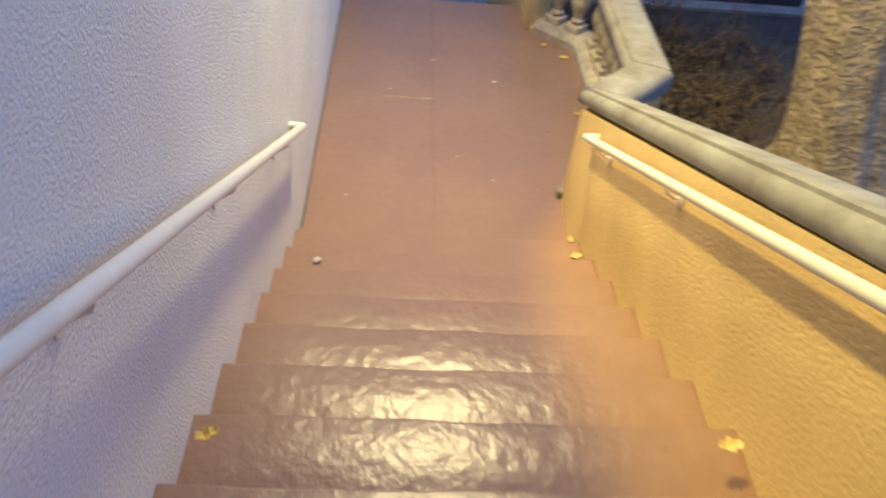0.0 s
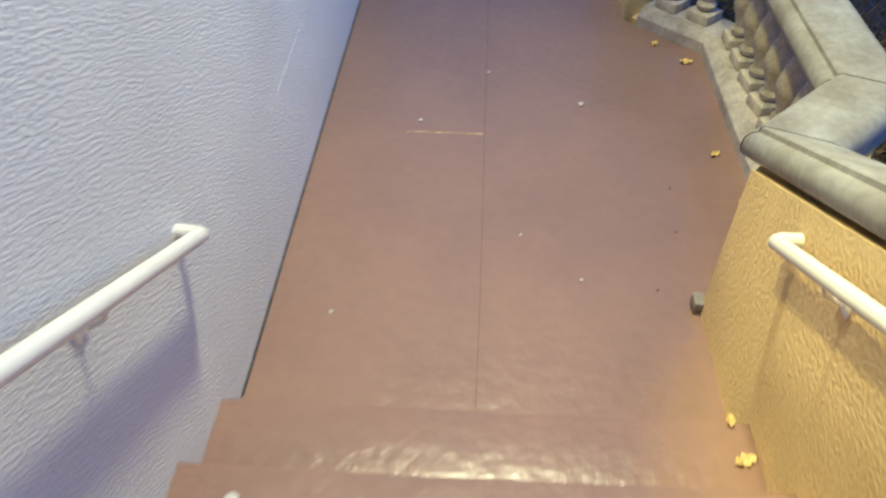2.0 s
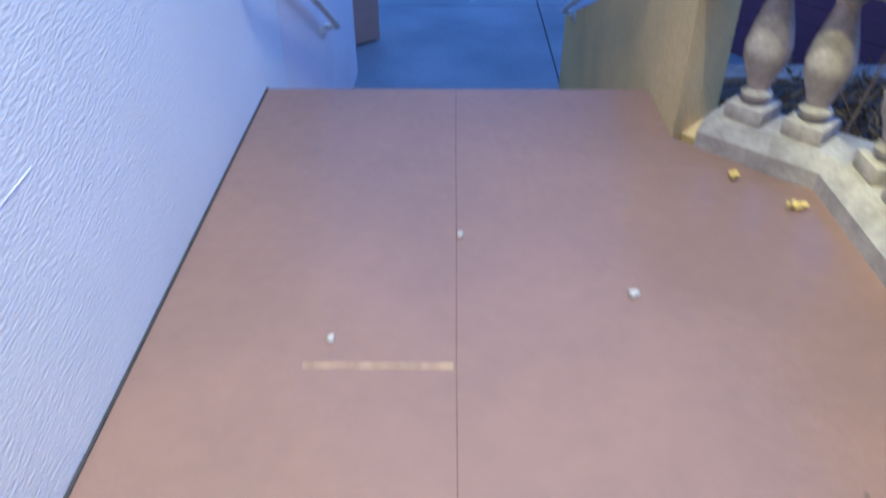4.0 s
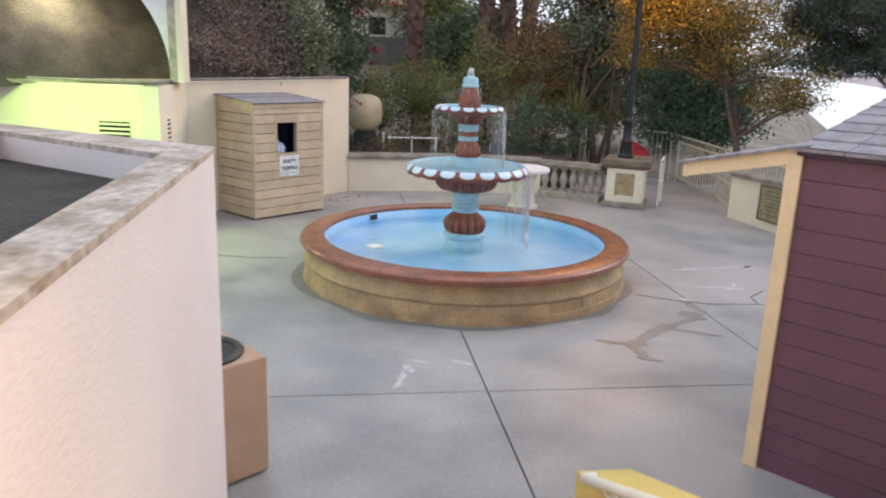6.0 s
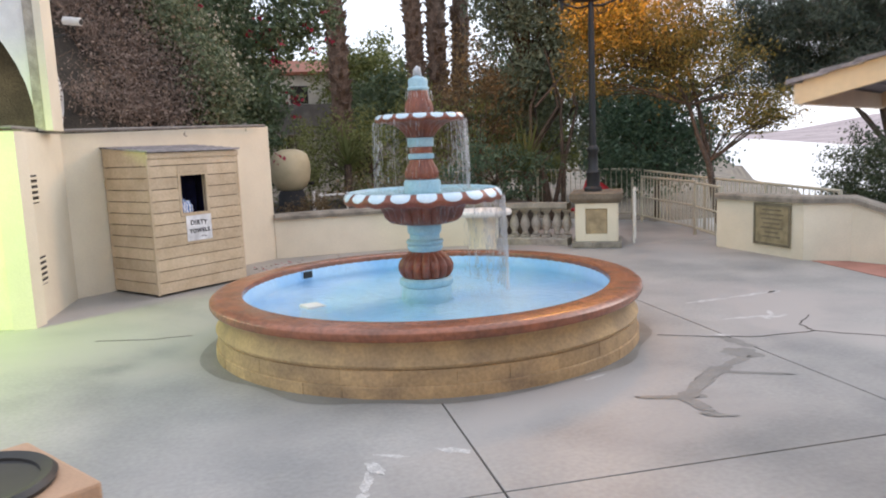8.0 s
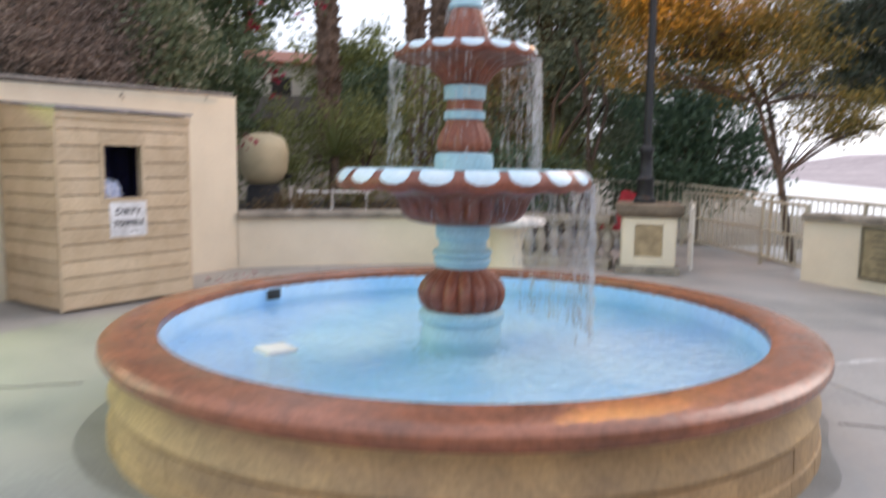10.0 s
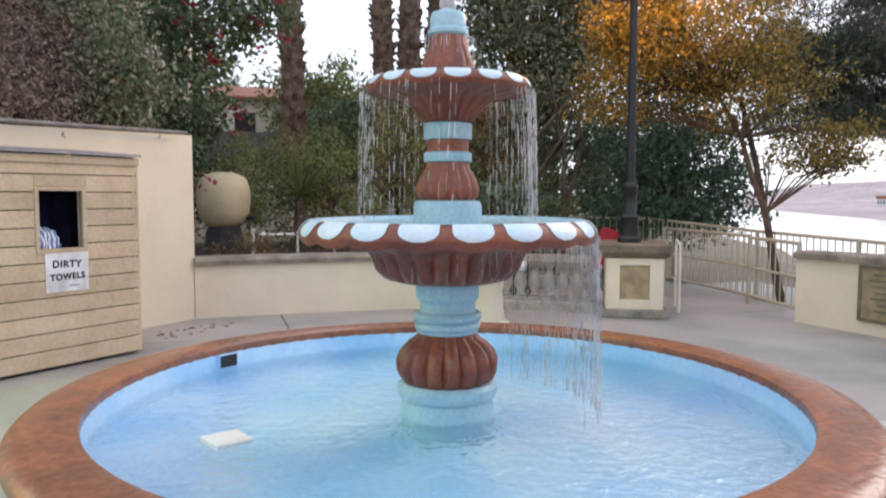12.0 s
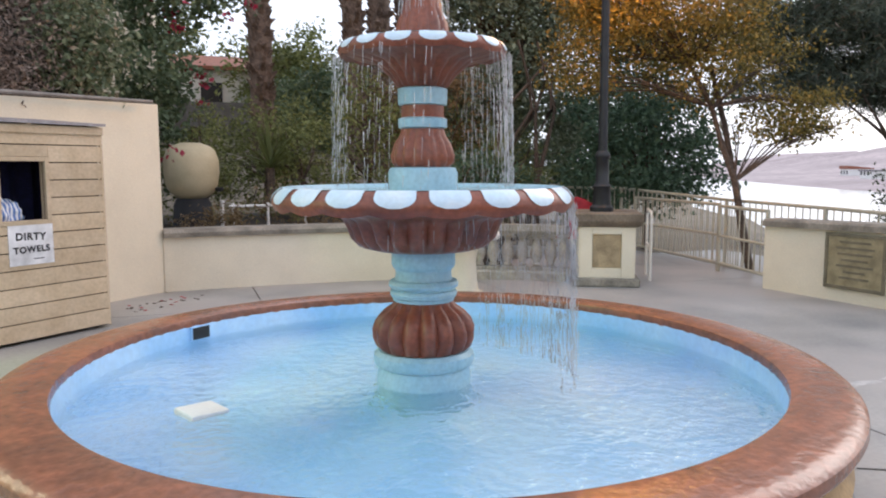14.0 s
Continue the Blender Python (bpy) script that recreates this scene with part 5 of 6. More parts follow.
for k, w, wd, tl, rf in ((120, 86, 8, 2.2, 0.9), (150, 92, 6, 2.0, 0.6), (165, 88, 9, 2.4, 0.5), (188, 96, 7, 2.6, 1.2), (205, 90, 10, 2.2, 0.6), (232, 94, 8, 2.4, 1.2), (255, 90, 9, 2.2, 0.5), (290, 95, 9, 2.8, 1.2), (90, 90, 8, 2.4, 0.5)):
    far_house(k, w, wd, 8, tl, rf, WHITE)

# ---- planting ----
LEAF_GREEN = leaf_mat("green_leaves", (0.06, 0.095, 0.05), (0.17, 0.225, 0.12))
LEAF_IVY = leaf_mat("ivy_leaves", (0.06, 0.09, 0.045), (0.22, 0.25, 0.14), (0.34, 0.25, 0.17))
LEAF_DRY = leaf_mat("dry_vine_leaves", (0.11, 0.08, 0.065), (0.34, 0.255, 0.205), (0.42, 0.34, 0.28))
# lighter and greyer than the green leaves, with haze put into the colour
LEAF_HAZY = leaf_mat("hazy_green_leaves", (0.08, 0.11, 0.07), (0.22, 0.26, 0.17))
LEAF_OLIVE = leaf_mat("olive_leaves", (0.08, 0.10, 0.03), (0.25, 0.27, 0.09))
# leaf shades tinted yellow to orange, carrying part of the lantern glow
LEAF_LAMPLIT = leaf_mat("lamplit_leaves", (0.085, 0.08, 0.022), (0.28, 0.215, 0.05), (0.40, 0.24, 0.05))
LEAF_DARK = leaf_mat("dark_leaves", (0.045, 0.085, 0.055), (0.12, 0.19, 0.11))
LEAF_PINE = leaf_mat("pine_needles", (0.035, 0.048, 0.034), (0.105, 0.13, 0.085), (0.15, 0.115, 0.085))
LEAF_RUST = leaf_mat("rusty_leaves", (0.10, 0.065, 0.035), (0.26, 0.18, 0.08))
FLOWER = leaf_mat("red_bracts", (0.20, 0.012, 0.03), (0.42, 0.03, 0.07))


def leaf_mesh(name, pts, size, material, aspect=0.5, seed=0, droop=0.0):
    """One small pointed leaf at each place, turned at random."""
    r = np.random.default_rng(seed)
    pts = np.asarray(pts, float)
    n = len(pts)
    a = r.normal(size=(n, 3))
    a[:, 2] -= droop
    a /= np.linalg.norm(a, axis=1)[:, None]
    b = np.cross(a, r.normal(size=(n, 3)))
    b /= np.linalg.norm(b, axis=1)[:, None]
    c = np.cross(a, b)
    ln = size * r.uniform(0.6, 1.35, (n, 1))
    v = np.stack([pts - a * ln * 0.5, pts + b * ln * aspect * 0.5 + c * ln * 0.08, pts + a * ln * 0.5, pts - b * ln * aspect * 0.5 + c * ln * 0.08], 1).reshape(-1, 3)
    me = bpy.data.meshes.new(name)
    me.from_pydata(v.tolist(), [], np.arange(4 * n).reshape(-1, 4).tolist())
    me.materials.append(material)
    return me


def clumps(centre, radii, count, leaves, spread, seed, shell=0.55, floor=None):
    """Leaf places in many small clumps that fill an uneven ellipsoid, mostly near its outside."""
    r = np.random.default_rng(seed)
    d = r.normal(size=(count, 3))
    d /= np.linalg.norm(d, axis=1)[:, None]
    rad = r.uniform(shell, 1.0, (count, 1)) * (1 + 0.22 * np.sin(d[:, :1] * 5 + seed) + 0.18 * np.sin(d[:, 2:] * 7 + seed * 2))
    c = np.asarray(centre) + d * rad * np.asarray(radii)
    p = (c[:, None] + r.normal(size=(count, leaves, 3)) * spread * np.array([1, 1, 0.7])).reshape(-1, 3)
    if floor is not None:
        p = p[p[:, 2] > floor]
    return p, c


def branches(base, forks, top_points, r0, seed):
    bm = bmesh.new()
    rr = random.Random(seed)
    base = Vector(base)
    forks = [Vector(f) for f in forks]
    prev = base
    for f in forks:
        mid = prev.lerp(f, 0.5) + Vector((rr.uniform(-0.06, 0.06), rr.uniform(-0.06, 0.06), 0))
        tube([prev, mid, f], r0, 9, bm, r0 * 0.75)
        prev, r0 = f, r0 * 0.75
    for q in top_points:
        q = Vector(q)
        src = min(forks, key=lambda f: (f - q).length + (1 if f.z > q.z else 0))
        m = src.lerp(q, 0.5) + Vector((rr.uniform(-0.15, 0.15), rr.uniform(-0.15, 0.15), 0.12))
        tube([src, m, q], r0 * rr.uniform(0.35, 0.6), 6, bm, 0.008)
    return bm


def tree(name, base, forks, lobes, leaf, size, label, seed, r0=0.12, category="tree", aspect=0.5, floor=None, limb=14, droop=0.0):
    """Trunk and limbs, and a crown from lobes of (centre, radii, clumps, leaves a clump, spread)."""
    root = thing(name, Matrix.Translation(base), label, category)
    inv = root.matrix_world.inverted()
    allp, tops = [], []
    for i, (c, rad, cnt, lv, sp) in enumerate(lobes):
        p, cc = clumps(c, rad, cnt, lv, sp, seed * 13 + i, floor=floor)
        allp.append(p)
        tops += [tuple(q) for q in cc[:limb]]
    if forks:
        t = part("trunk", branches(base, forks, tops, r0, seed), BARK, root, "", 60)
        t.matrix_parent_inverse = inv
    cr = new("crown", leaf_mesh("crown", np.concatenate(allp), size, leaf, aspect, seed, droop))
    cr.parent = root
    cr.matrix_parent_inverse = inv
    return root


# hillside behind the tall wall
HT, HN = Vector((0.76, 0.65)), Vector((-0.65, 0.76))
H0 = Vector((-3.80, 3.47)) + HN * 0.27


def hill(u, s):
    fade = 1 - step01(3.0, 4.5, u)
    z = 1.92 * (1 - 0.65 * step01(3.3, 4.2, u)) + 1.15 * s * fade + 0.25 * noise.noise(Vector((u * 0.8, s * 0.8, 0)))
    p = H0 + HT * u + HN * s
    return Vector((p.x, p.y, min(z, 7.5)))


bm = bmesh.new()
gr = [[bm.verts.new(hill(-5 + i * 0.42, j * 0.42)) for j in range(18)] for i in range(20)]
for i in range(19):
    for j in range(17):
        bm.faces.new((gr[i][j], gr[i + 1][j], gr[i + 1][j + 1], gr[i][j + 1]))
structure("hillside", bm, SOIL, "steep dark earth slope behind the wall", "ground", 60)
nr = np.random.default_rng(4)
dry, ivy, red = [], [], []
for _ in range(6200):
    u, s = nr.uniform(-4.5, 4.6), nr.uniform(0.0, 5.6)
    if u > 3.25 and s < 1.9:
        continue
    p = hill(u, s)
    bulge = 0.35 + 0.75 * max(0, noise.noise(Vector((u * 1.1, s * 1.1, 5)))) + 0.5 * step01(2.2, 4.2, u)
    c = np.array(p) + np.array([0.35, -0.55, 0.75]) * bulge * nr.uniform(0.2, 1.0)
    k = nr.normal(size=(44, 3)) * 0.14
    lim = 2.75 - 0.08 * s + 0.9 * noise.noise(Vector((u * 0.9, s * 0.9, 9)))
    if c[0] < -3.5 and c[1] < 5.3:
        continue
    gap = (c[0] - H0.x) * HN.x + (c[1] - H0.y) * HN.y
    if gap < 0.12 and u < 3.3:
        c = c + np.array([HN.x, HN.y, 0.0]) * (0.12 - gap) + np.array([0, 0, 0.12])
    (dry if u < lim else ivy).append(c + k)
for cu_, cs, n_, sp in ((2.5, 2.6, 20, 0.5), (3.2, 2.4, 22, 0.5), (3.7, 2.2, 14, 0.45), (1.9, 3.6, 14, 0.6), (3.0, 3.4, 12, 0.5), (4.1, 2.2, 8, 0.35), (0.9, 4.2, 8, 0.6)):
    for _ in range(n_):
        p = hill(cu_ + nr.normal() * sp, max(0.2, cs + nr.normal() * sp))
        c = np.array(p) + np.array([0.35, -0.62, 0.75]) * nr.uniform(1.0, 1.35)
        red.append(c + nr.normal(size=(9, 3)) * 0.05)
for nm, pts, sz, mt, lab, asp in (("dry_vines", dry, 0.058, LEAF_DRY, "tangle of brown dry vines on the slope", 0.35), ("ivy", ivy, 0.068, LEAF_IVY, "dense green ivy and shrubs covering the slope", 0.6), ("bougainvillea_flowers", red, 0.075, FLOWER, "red bougainvillea flower clusters among the leaves", 0.8)):
    ob = new(nm, leaf_mesh(nm, np.concatenate(pts), sz, mt, asp, 7))
    tagged(ob, lab, "plants", "", "stuff")
bm = bmesh.new()
rr = random.Random(8)
for _ in range(240):
    u, s = rr.uniform(0.4, 2.6), rr.uniform(0, 4.8)
    p = hill(u, s + 0.5) + Vector((0.1, -0.2, 0.25))
    q = p + Vector((rr.uniform(-0.5, 0.5), rr.uniform(-0.5, 0.2), rr.uniform(-0.35, 0.5)))
    m = p.lerp(q, 0.5) + Vector((rr.uniform(-0.1, 0.1), rr.uniform(-0.1, 0.1), 0.12))
    tube([p, m, q], 0.004, 4, bm, 0.002)
tagged(part("dry_stems", bm, mat("dry_stem", (0.24, 0.16, 0.11), 0.9)), "bare brown stems of dry vines", "plants", "", "stuff")

tree("bougainvillea", (-0.9, 8.6, 0.6), [(-0.8, 8.6, 2.0)], [((-1.3, 8.5, 3.0), (0.55, 0.7, 1.7), 130, 30, 0.13), ((-0.55, 8.8, 4.5), (0.6, 0.6, 1.05), 110, 28, 0.14), ((0.0, 9.1, 4.6), (0.35, 0.4, 0.8), 26, 12, 0.14), ((-2.1, 8.7, 4.3), (0.8, 0.6, 1.5), 150, 30, 0.15)], LEAF_GREEN, 0.10, "tall green bougainvillea shrub against the slope", 3, 0.08, "shrub", 0.6, limb=0)
p, _c = clumps((-0.7, 8.25, 3.9), (0.75, 0.6, 1.3), 22, 8, 0.06, 77)
tagged(new("bougainvillea_flowers", leaf_mesh("bougainvillea_flowers", p, 0.08, FLOWER, 0.8, 9)), "red bougainvillea flowers hanging in clusters", "plants", "", "stuff")
tree("shrub", (0.7, 8.2, 0.6), [(0.7, 8.2, 1.2)], [((0.75, 8.3, 1.5), (0.75, 0.6, 1.0), 130, 30, 0.11)], LEAF_OLIVE, 0.07, "loose olive green shrub behind the low wall", 5, 0.05, "shrub", 0.4, 0.6)
tree("shrub", (1.9, 8.9, 0.6), [(1.9, 8.9, 1.2)], [((1.95, 8.9, 1.75), (1.15, 0.8, 1.35), 210, 28, 0.12)], LEAF_OLIVE, 0.07, "bushy yellow-green shrub behind the low wall", 6, 0.05, "shrub", 0.4, 0.6)
tree("shrub", (3.2, 9.4, 0.6), [(3.2, 9.4, 1.3)], [((3.2, 9.4, 2.3), (1.1, 0.9, 1.6), 200, 26, 0.14)], LEAF_RUST, 0.08, "rust and green leaved shrub", 7, 0.06, "shrub", 0.45, 0.6)
tree("shrub", (3.0, 7.6, 0.6), [(3.0, 7.6, 0.9)], [((2.9, 7.5, 1.1), (1.0, 0.6, 0.7), 130, 26, 0.11)], LEAF_DARK, 0.075, "low dark green shrub behind the balustrade", 8, 0.04, "shrub", 0.5, 0.6)
tree("shrub", (0.2, 6.9, 0.6), [], [((0.5, 7.0, 0.85), (0.9, 0.35, 0.35), 60, 18, 0.09)], LEAF_RUST, 0.06, "low dry brown shrub in the bed", 9, 0.04, "shrub", 0.3, 0.6)


def yucca(x, y, z, n, ln, seed):
    r = random.Random(seed)
    root = thing("yucca", pose(x, y, z), "spiky olive green yucca in the bed", "plant", "yuccas")
    for k in range(n):
        a, e = r.uniform(0, 2 * math.pi), radians(r.uniform(15, 85))
        d = Vector((math.cos(a) * math.cos(e), math.sin(a) * math.cos(e), math.sin(e)))
        side = d.cross(Vector((0, 0, 1))).normalized() * 0.025
        bm = bmesh.new()
        L = ln * r.uniform(0.7, 1.1)
        pa = [d * L * f + Vector((0, 0, 0.5 - 0.35 * L * f * f * math.cos(e))) for f in (0, 0.35, 0.7, 1)]
        l = [bm.verts.new(q - side * w) for q, w in zip(pa, (0.7, 1, 0.7, 0.05))]
        m2 = [bm.verts.new(q + Vector((0, 0, -0.008))) for q in pa]
        rgt = [bm.verts.new(q + side * w) for q, w in zip(pa, (0.7, 1, 0.7, 0.05))]
        for i in range(3):
            bm.faces.new((l[i], m2[i], m2[i + 1], l[i + 1]))
            bm.faces.new((m2[i], rgt[i], rgt[i + 1], m2[i + 1]))
        part("leaf", bm, LEAF_OLIVE, root)
    part("stem", tube([(0, 0, 0), (0, 0, 0.5)], 0.07, 8), BARK, root)


tree("shrub", (-0.75, 8.0, 0.6), [(-0.75, 8.0, 0.9)], [((-0.75, 8.0, 1.3), (0.55, 0.4, 0.8), 110, 34, 0.10)], LEAF_OLIVE, 0.06, "green leafy shrub behind the round tank", 15, 0.04, "shrub", 0.45, 0.6)
tree("shrub", (0.3, 9.4, 0.6), [(0.3, 9.4, 1.2)], [((0.2, 9.5, 1.5), (1.1, 0.6, 0.9), 150, 34, 0.13)], LEAF_OLIVE, 0.08, "loose green shrub between the palm and the slope", 16, 0.05, "shrub", 0.4, 0.6)
tree("shrub", (-0.55, 6.75, 0.6), [], [((-0.6, 6.75, 0.72), (0.55, 0.2, 0.16), 60, 20, 0.06)], LEAF_RUST, 0.05, "low dry brown plants before the round tank", 17, 0.04, "shrub", 0.35, 0.6)
yucca(3.75, 7.9, 0.6, 60, 1.15, 2)
yucca(0.2, 8.0, 0.9, 40, 0.9, 4)


def palm(x, y, z, r, seed):
    """A palm trunk rough with cut leaf bases, and its fronds high above."""
    rr = random.Random(seed)
    root = thing("palm_tree", pose(x, y, z), "tall palm trunk rough with cut leaf bases", "palm tree", "palms")
    h = 12.5
    bm = tube([(0.08 * math.sin(i * 0.5 + seed), 0.05 * math.cos(i * 0.4), h * i / 12) for i in range(13)], r * 0.82, 14, None, r * 0.72)
    part("trunk", bm, PALMBARK, root, "", 60)
    bm = bmesh.new()
    for k in range(620):
        zz = rr.uniform(0.6, 10.5)
        a = rr.uniform(0, 2 * math.pi)
        c = Vector((0.08 * math.sin(zz / h * 12 * 0.5 + seed), 0, zz))
        o = Vector((math.cos(a), math.sin(a), 0))
        b0 = c + o * r * 0.72
        b1 = b0 + o * rr.uniform(0.05, 0.15) * r / 0.3 + Vector((0, 0, rr.uniform(0.08, 0.2)))
        s = o.cross(Vector((0, 0, 1))) * rr.uniform(0.03, 0.07)
        vs = [bm.verts.new(q) for q in (b0 - s, b0 + s, b1 + s * 0.6, b1 - s * 0.6, b0 + Vector((0, 0, 0.13)) - s, b0 + Vector((0, 0, 0.13)) + s)]
        bm.faces.new((vs[0], vs[1], vs[2], vs[3]))
        bm.faces.new((vs[3], vs[2], vs[5], vs[4]))
        bm.faces.new((vs[0], vs[3], vs[4]))
        bm.faces.new((vs[1], vs[5], vs[2]))
    b = part("husk", bm, PALMBARK, root, "cut brown leaf bases")
    b["kind"] = "stuff"
    pts = []
    for k in range(26):
        a, e = rr.uniform(0, 6.28), rr.uniform(-0.5, 1.2)
        for f in np.linspace(0.2, 1, 26):
            d = Vector((math.cos(a) * math.cos(e), math.sin(a) * math.cos(e), math.sin(e))) * 2.0 * f
            pts += [(d.x + rr.uniform(-0.12, 0.12), d.y + rr.uniform(-0.12, 0.12), h + d.z - 0.9 * f * f + rr.uniform(-0.15, 0.05)) for _ in range(3)]
    cr = new("crown", leaf_mesh("crown", pts, 0.5, LEAF_GREEN, 0.08, seed, 0.4))
    cr.parent = root


for i, (x, y, r) in enumerate(((0.68, 14.0, 0.31), (2.84, 14.0, 0.29), (3.51, 14.0, 0.31), (4.40, 15.0, 0.29))):
    palm(x, y, 1.2, r, i + 1)

tree("olive_tree", (5.2, 10.6, -0.1), [(4.9, 10.5, 1.3), (4.8, 10.4, 2.6)], [((4.85, 10.5, 4.6), (1.6, 1.3, 2.2), 400, 52, 0.2), ((4.2, 10.3, 6.6), (0.6, 0.6, 0.8), 60, 40, 0.15), ((5.7, 10.6, 6.1), (0.9, 0.7, 1.1), 100, 44, 0.17), ((6.6, 10.6, 5.2), (0.9, 0.8, 1.4), 130, 42, 0.2), ((5.4, 10.2, 2.6), (1.7, 1.0, 1.0), 150, 40, 0.2)], LEAF_HAZY, 0.11, "tall grey-green tree behind the walkway", 21, 0.13, limb=16)
bm = bmesh.new()
rr = random.Random(3)
tr2 = thing("bare_stems_tree", pose(4.3, 8.6, 0.0), "slender leaning bare multi-stemmed tree trunks", "tree")
for k in range(7):
    x = rr.uniform(-0.6, 0.7)
    part("stem", tube([(x, 0, -0.05), (x + rr.uniform(-0.2, 0.4), 0.1, 1.2), (x + rr.uniform(-0.2, 0.9), 0.3, 2.4), (x + rr.uniform(0, 1.2), 0.4, 3.6)], 0.06, 8, None, 0.02), BARK, tr2, "", 60)
tree("lamplit_tree", (6.2, 4.9, -0.15), [(6.02, 5.1, 1.2), (5.8, 5.35, 2.2), (5.6, 5.6, 2.8)], [((5.5, 5.75, 3.6), (1.35, 1.15, 1.0), 330, 46, 0.16), ((4.65, 6.2, 3.9), (0.85, 0.75, 0.85), 170, 46, 0.15), ((4.5, 6.4, 2.9), (0.6, 0.6, 0.55), 60, 40, 0.15), ((6.1, 5.5, 2.95), (1.0, 0.8, 0.5), 110, 40, 0.15), ((6.95, 5.15, 2.05), (0.7, 0.6, 0.38), 90, 44, 0.12)], LEAF_LAMPLIT, 0.06, "small-leaved tree lit amber by the lantern", 31, 0.06, limb=22)
part("stem", tube([(6.22, 4.93, -0.15), (6.15, 5.2, 1.0), (6.05, 5.4, 2.0), (5.95, 5.6, 2.8)], 0.055, 8, None, 0.03), BARK, bpy.data.objects["lamplit_tree"]).matrix_parent_inverse = bpy.data.objects["lamplit_tree"].matrix_world.inverted()
tree("dark_shrub_tree", (6.9, 8.4, -0.2), [(6.9, 8.4, 0.8)], [((6.9, 8.3, 1.7), (1.35, 1.0, 1.25), 260, 46, 0.17), ((7.0, 8.9, 3.3), (1.1, 0.8, 0.9), 120, 36, 0.2)], LEAF_DARK, 0.10, "dark green shrubby tree beyond the fence", 41, 0.08, limb=16)
tree("pine_tree", (11.6, 6.4, -3.0), [(11.4, 6.6, 1.0), (11.0, 7.0, 4.0), (10.8, 7.2, 6.5)], [((9.6, 7.4, 5.2), (2.2, 2.0, 1.8), 190, 150, 0.16), ((9.3, 7.9, 7.0), (1.6, 1.4, 0.7), 44, 150, 0.13), ((9.7, 6.7, 3.3), (1.9, 1.4, 1.0), 260, 190, 0.15), ((11.3, 6.4, 4.5), (1.6, 1.5, 2.2), 240, 150, 0.17)], LEAF_PINE, 0.15, "dark pine with long hanging needles", 51, 0.24, aspect=0.13, limb=10, droop=0.4)
tree("hedge", (7.4, 2.3, -0.2), [], [((7.4, 2.3, 0.45), (0.95, 1.7, 1.12), 800, 70, 0.09)], leaf_mat("hedge_leaves", (0.022, 0.036, 0.018), (0.075, 0.10, 0.045)), 0.05, "clipped dark green hedge beyond the ramp wall", 61, 0.05, "hedge")
for i, (x, y, z, r, h, lf) in enumerate(((-3.4, 17.0, 2.0, 1.6, 2.2, LEAF_IVY), (2.0, 18.5, 2.2, 1.5, 2.2, LEAF_OLIVE), (3.0, 16.6, 1.8, 1.8, 1.6, LEAF_GREEN), (6.4, 16.0, 1.5, 1.8, 2.0, LEAF_GREEN), (9.0, 14.0, 0.8, 1.6, 1.5, LEAF_GREEN), (-1.2, 24.5, 3.6, 1.8, 2.0, LEAF_OLIVE), (-4.5, 14.0, 5.5, 2.4, 2.2, LEAF_IVY), (5.5, 13.0, 1.0, 1.6, 1.7, LEAF_OLIVE))):
    tree("background_tree", (x, y, 0.4), [(x, y, z)], [((x, y, z + h * 0.5), (r, r, h), 220, 40, 0.2)], lf, 0.15, "leafy green tree on the rising ground behind", 70 + i, 0.09)

# rising ground, terrace and white house behind
structure("terrace_ground", prism([(-6, 10.5), (4.0, 10.5), (7.0, 30), (-10, 30)], -0.5, [0.6, 0.6, 5.0, 5.0]), GROUND, "dry ground rising behind the bed", "ground")
structure("terrace_wall", box((-1.6, 17.6, 0.5), (2.0, 18.0, 3.1)), mat("grey_blocks", (0.20, 0.19, 0.18), 0.9, vary=0.2, scale=4), "grey block retaining wall below the house", "wall")
house = thing("house", pose(0.55, 20.0, 3.05), "small white house with a red roof on the slope", "house")
part("wall", box((-1.5, 0, -1), (1.75, 3, 1.15)), WHITE, house)
part("roof", prism([(-1.7, -0.25), (2.0, -0.25), (2.0, 3.2), (-1.7, 3.2)], [1.15, 1.15, 1.3, 1.3], [1.25, 1.25, 2.0, 2.0]), ROOFRED, house, "red tiled roof")
part("window", box((-0.9, -0.02, 0.2), (-0.3, 0.01, 0.8)), DARK, house)
for i in range(5):
    part("porch_post", tube([(1.85 + 0.18 * i, -0.3, -0.2), (1.85 + 0.18 * i, -0.3, 0.75)], 0.02, 6), WHITE, house)
part("porch_rail", tube([(1.8, -0.3, 0.75), (2.65, -0.3, 0.75)], 0.025, 6), WHITE, house)
tower = thing("building", pose(-2.2, 14.5, 4.0), "beige building corner above the slope", "building")
part("wall", box((-3.5, 0, -1), (0.75, 3, 7)), CREAM, tower)
part("cornice", box((-3.6, -0.1, 7), (0.85, 3.1, 7.3)), CREAM, tower)

# ---- garden beside the upper flight ----
structure("garden_soil", prism([(0.10, -18.2), (7.0, -18.2), (7.0, -6.7), (0.37, -6.7)], 0.0, 0.72), SOIL, "dark garden soil beside the stairs", "soil")
structure("wall_garden", box((0.0, -6.7, 0), (7.0, -6.5, 0.76)), COPING, "dark weathered garden retaining wall", "wall")
big = thing("garden_tree", pose(2.2, -9.72, 0.70), "thick trunk rough with furrowed bark lit amber", "tree")
prof = [(0.62, -0.05), (0.50, 0.12), (0.43, 0.35), (0.40, 0.8), (0.39, 1.6), (0.38, 2.6), (0.36, 4.5), (0.30, 7.0)]
bm = lathe(prof, 40)
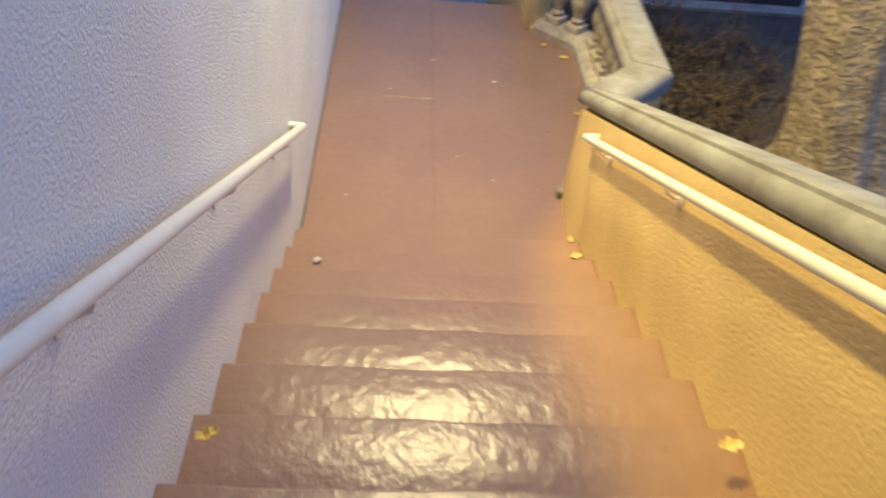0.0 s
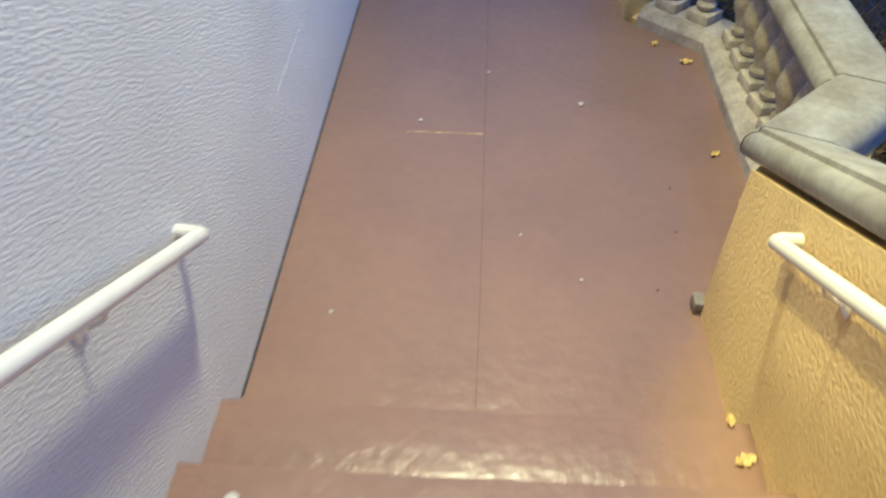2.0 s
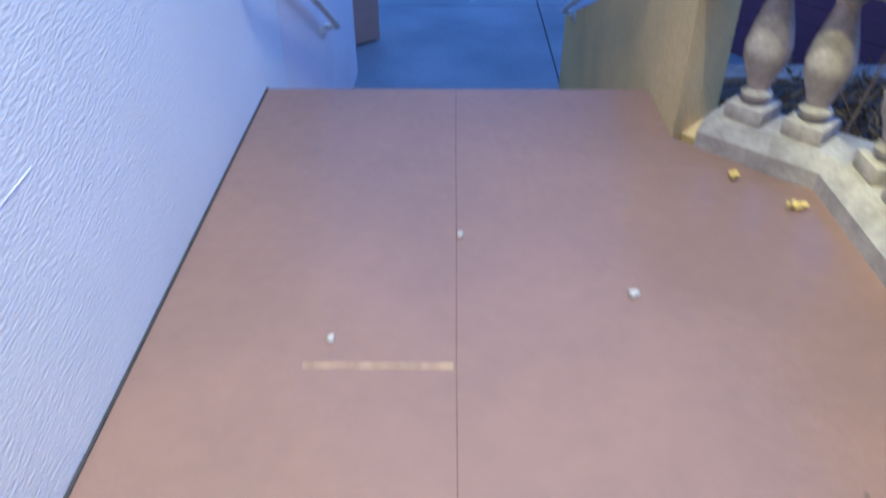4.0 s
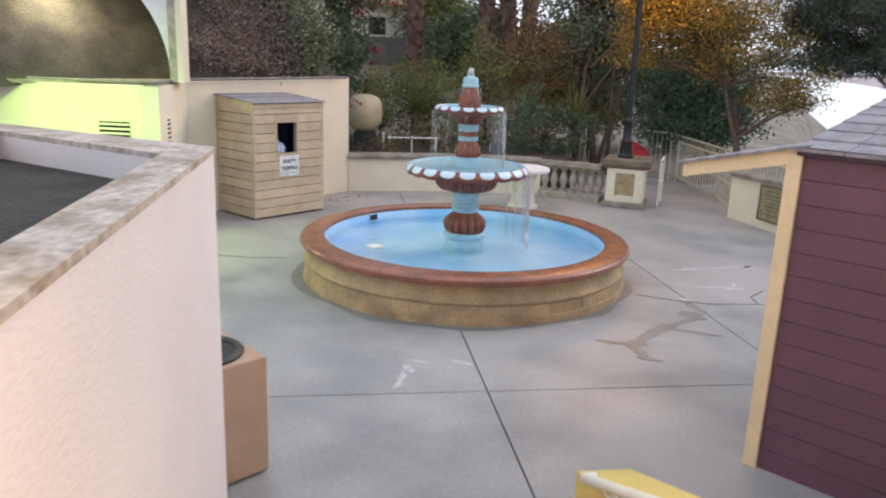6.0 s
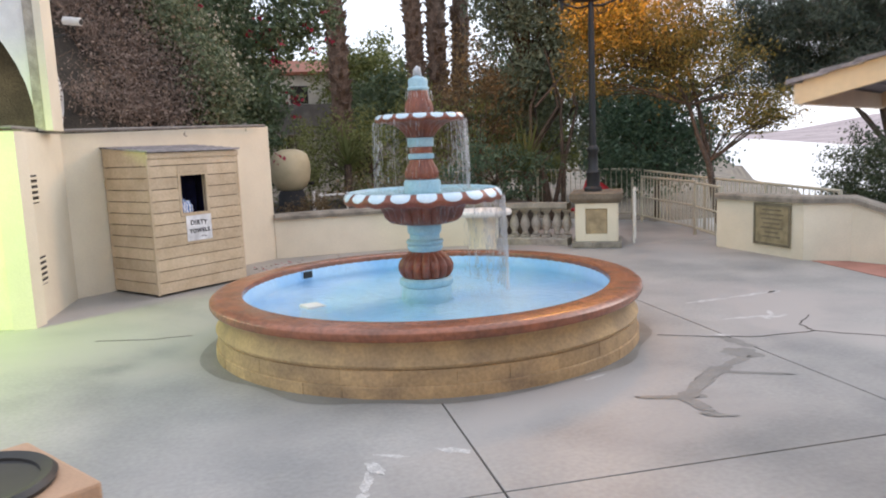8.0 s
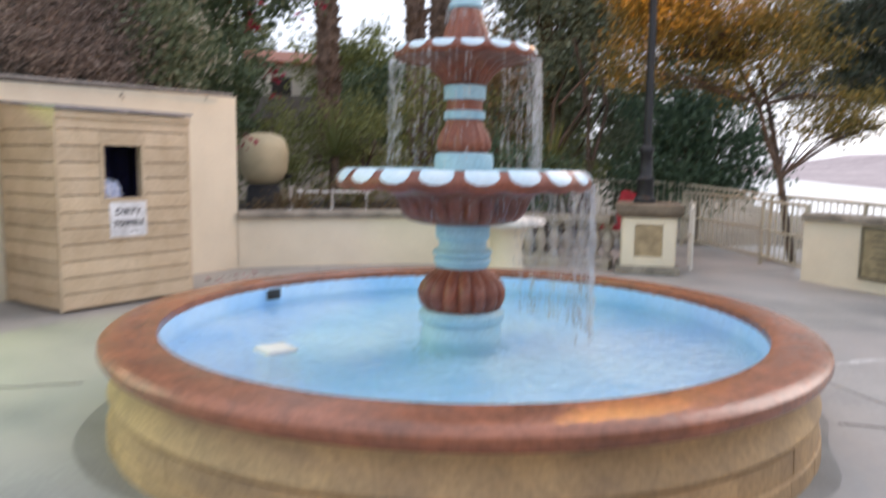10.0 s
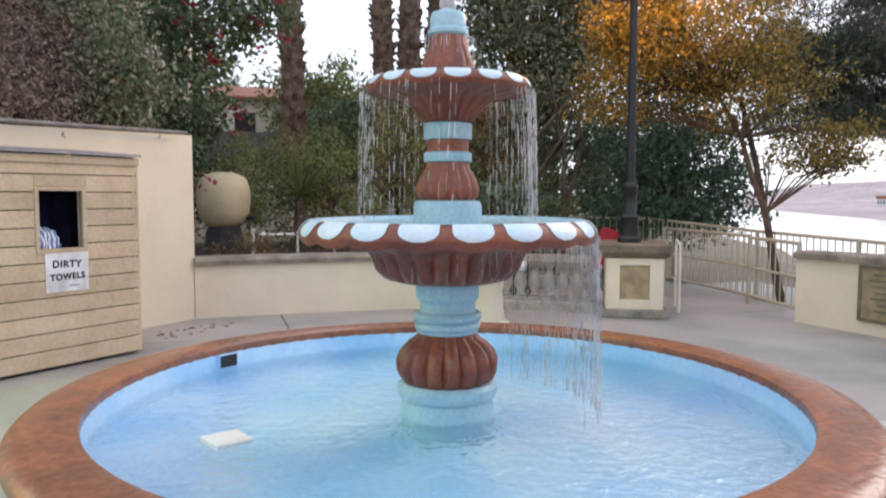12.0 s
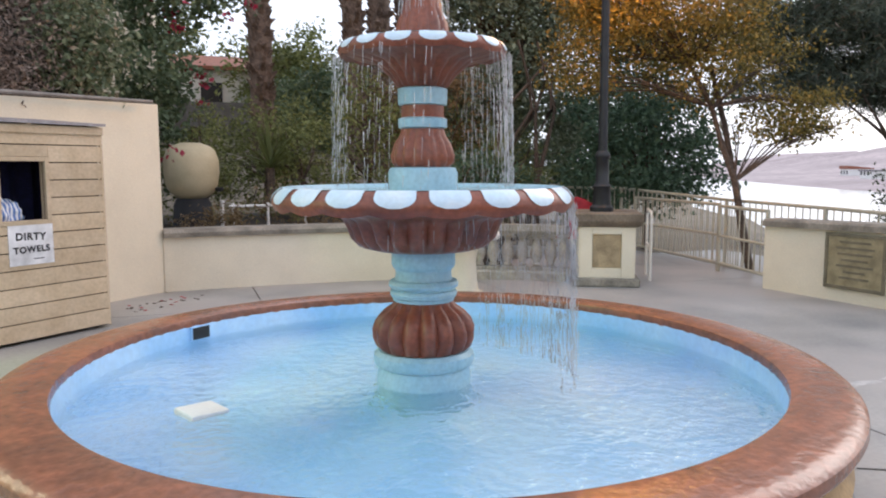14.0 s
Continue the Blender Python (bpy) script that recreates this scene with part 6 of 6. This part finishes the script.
for v in bm.verts:
    a = math.atan2(v.co.y, v.co.x)
    k = 1 + 0.10 * noise.noise(Vector((math.cos(a) * 2.2, math.sin(a) * 2.2, v.co.z * 0.5))) + 0.05 * math.sin(a * 11 + v.co.z)
    v.co.x, v.co.y = v.co.x * k - v.co.z * 0.25, v.co.y * k + v.co.z * 0.02
bmesh.ops.subdivide_edges(bm, edges=bm.edges[:], cuts=1)
part("trunk", bm, mat("pale_bark", (0.52, 0.42, 0.28), 0.95, vary=0.35, scale=5, fine=22, bump=1.0, dist=0.03, amount=0.45), big, "", 70)
p, _c = clumps((3.4, 0.4, 8.2), (2.6, 2.6, 1.6), 160, 26, 0.2, 91)
cr = new("crown", leaf_mesh("crown", p, 0.14, LEAF_GREEN, 0.5, 91))
cr.parent = big
pts = []
for x, y, rx, ry, n_ in ((1.05, -9.2, 0.6, 0.9, 90), (1.5, -8.3, 0.8, 0.8, 80), (1.0, -10.6, 0.4, 0.6, 40), (3.4, -9.0, 0.8, 0.8, 60), (1.0, -7.6, 0.5, 0.6, 50)):
    p, _c = clumps((x, y, 0.80), (rx, ry, 0.32), n_, 34, 0.09, int(x * 100))
    pts.append(p[p[:, 2] > 0.70])
tagged(new("dry_ground_cover", leaf_mesh("dry_ground_cover", np.concatenate(pts), 0.07, leaf_mat("dry_cover_leaves", (0.05, 0.04, 0.02), (0.17, 0.12, 0.06)), 0.3, 12)), "dry brown low plants on the dark soil", "plants", "", "stuff")
bm = bmesh.new()
rr = random.Random(18)
for _ in range(160):
    p = Vector((rr.uniform(0.45, 2.0), rr.uniform(-10.4, -7.4), 0.72))
    tube([p, p + Vector((rr.uniform(-0.1, 0.1), rr.uniform(-0.1, 0.1), 0.2)), p + Vector((rr.uniform(-0.3, 0.3), rr.uniform(-0.3, 0.3), rr.uniform(0.35, 0.75)))], 0.006, 4, bm, 0.002)
tagged(part("dry_twigs", bm, mat("dry_twig", (0.2, 0.14, 0.08), 0.9)), "thin dry twigs behind the balustrade", "plants", "", "stuff")
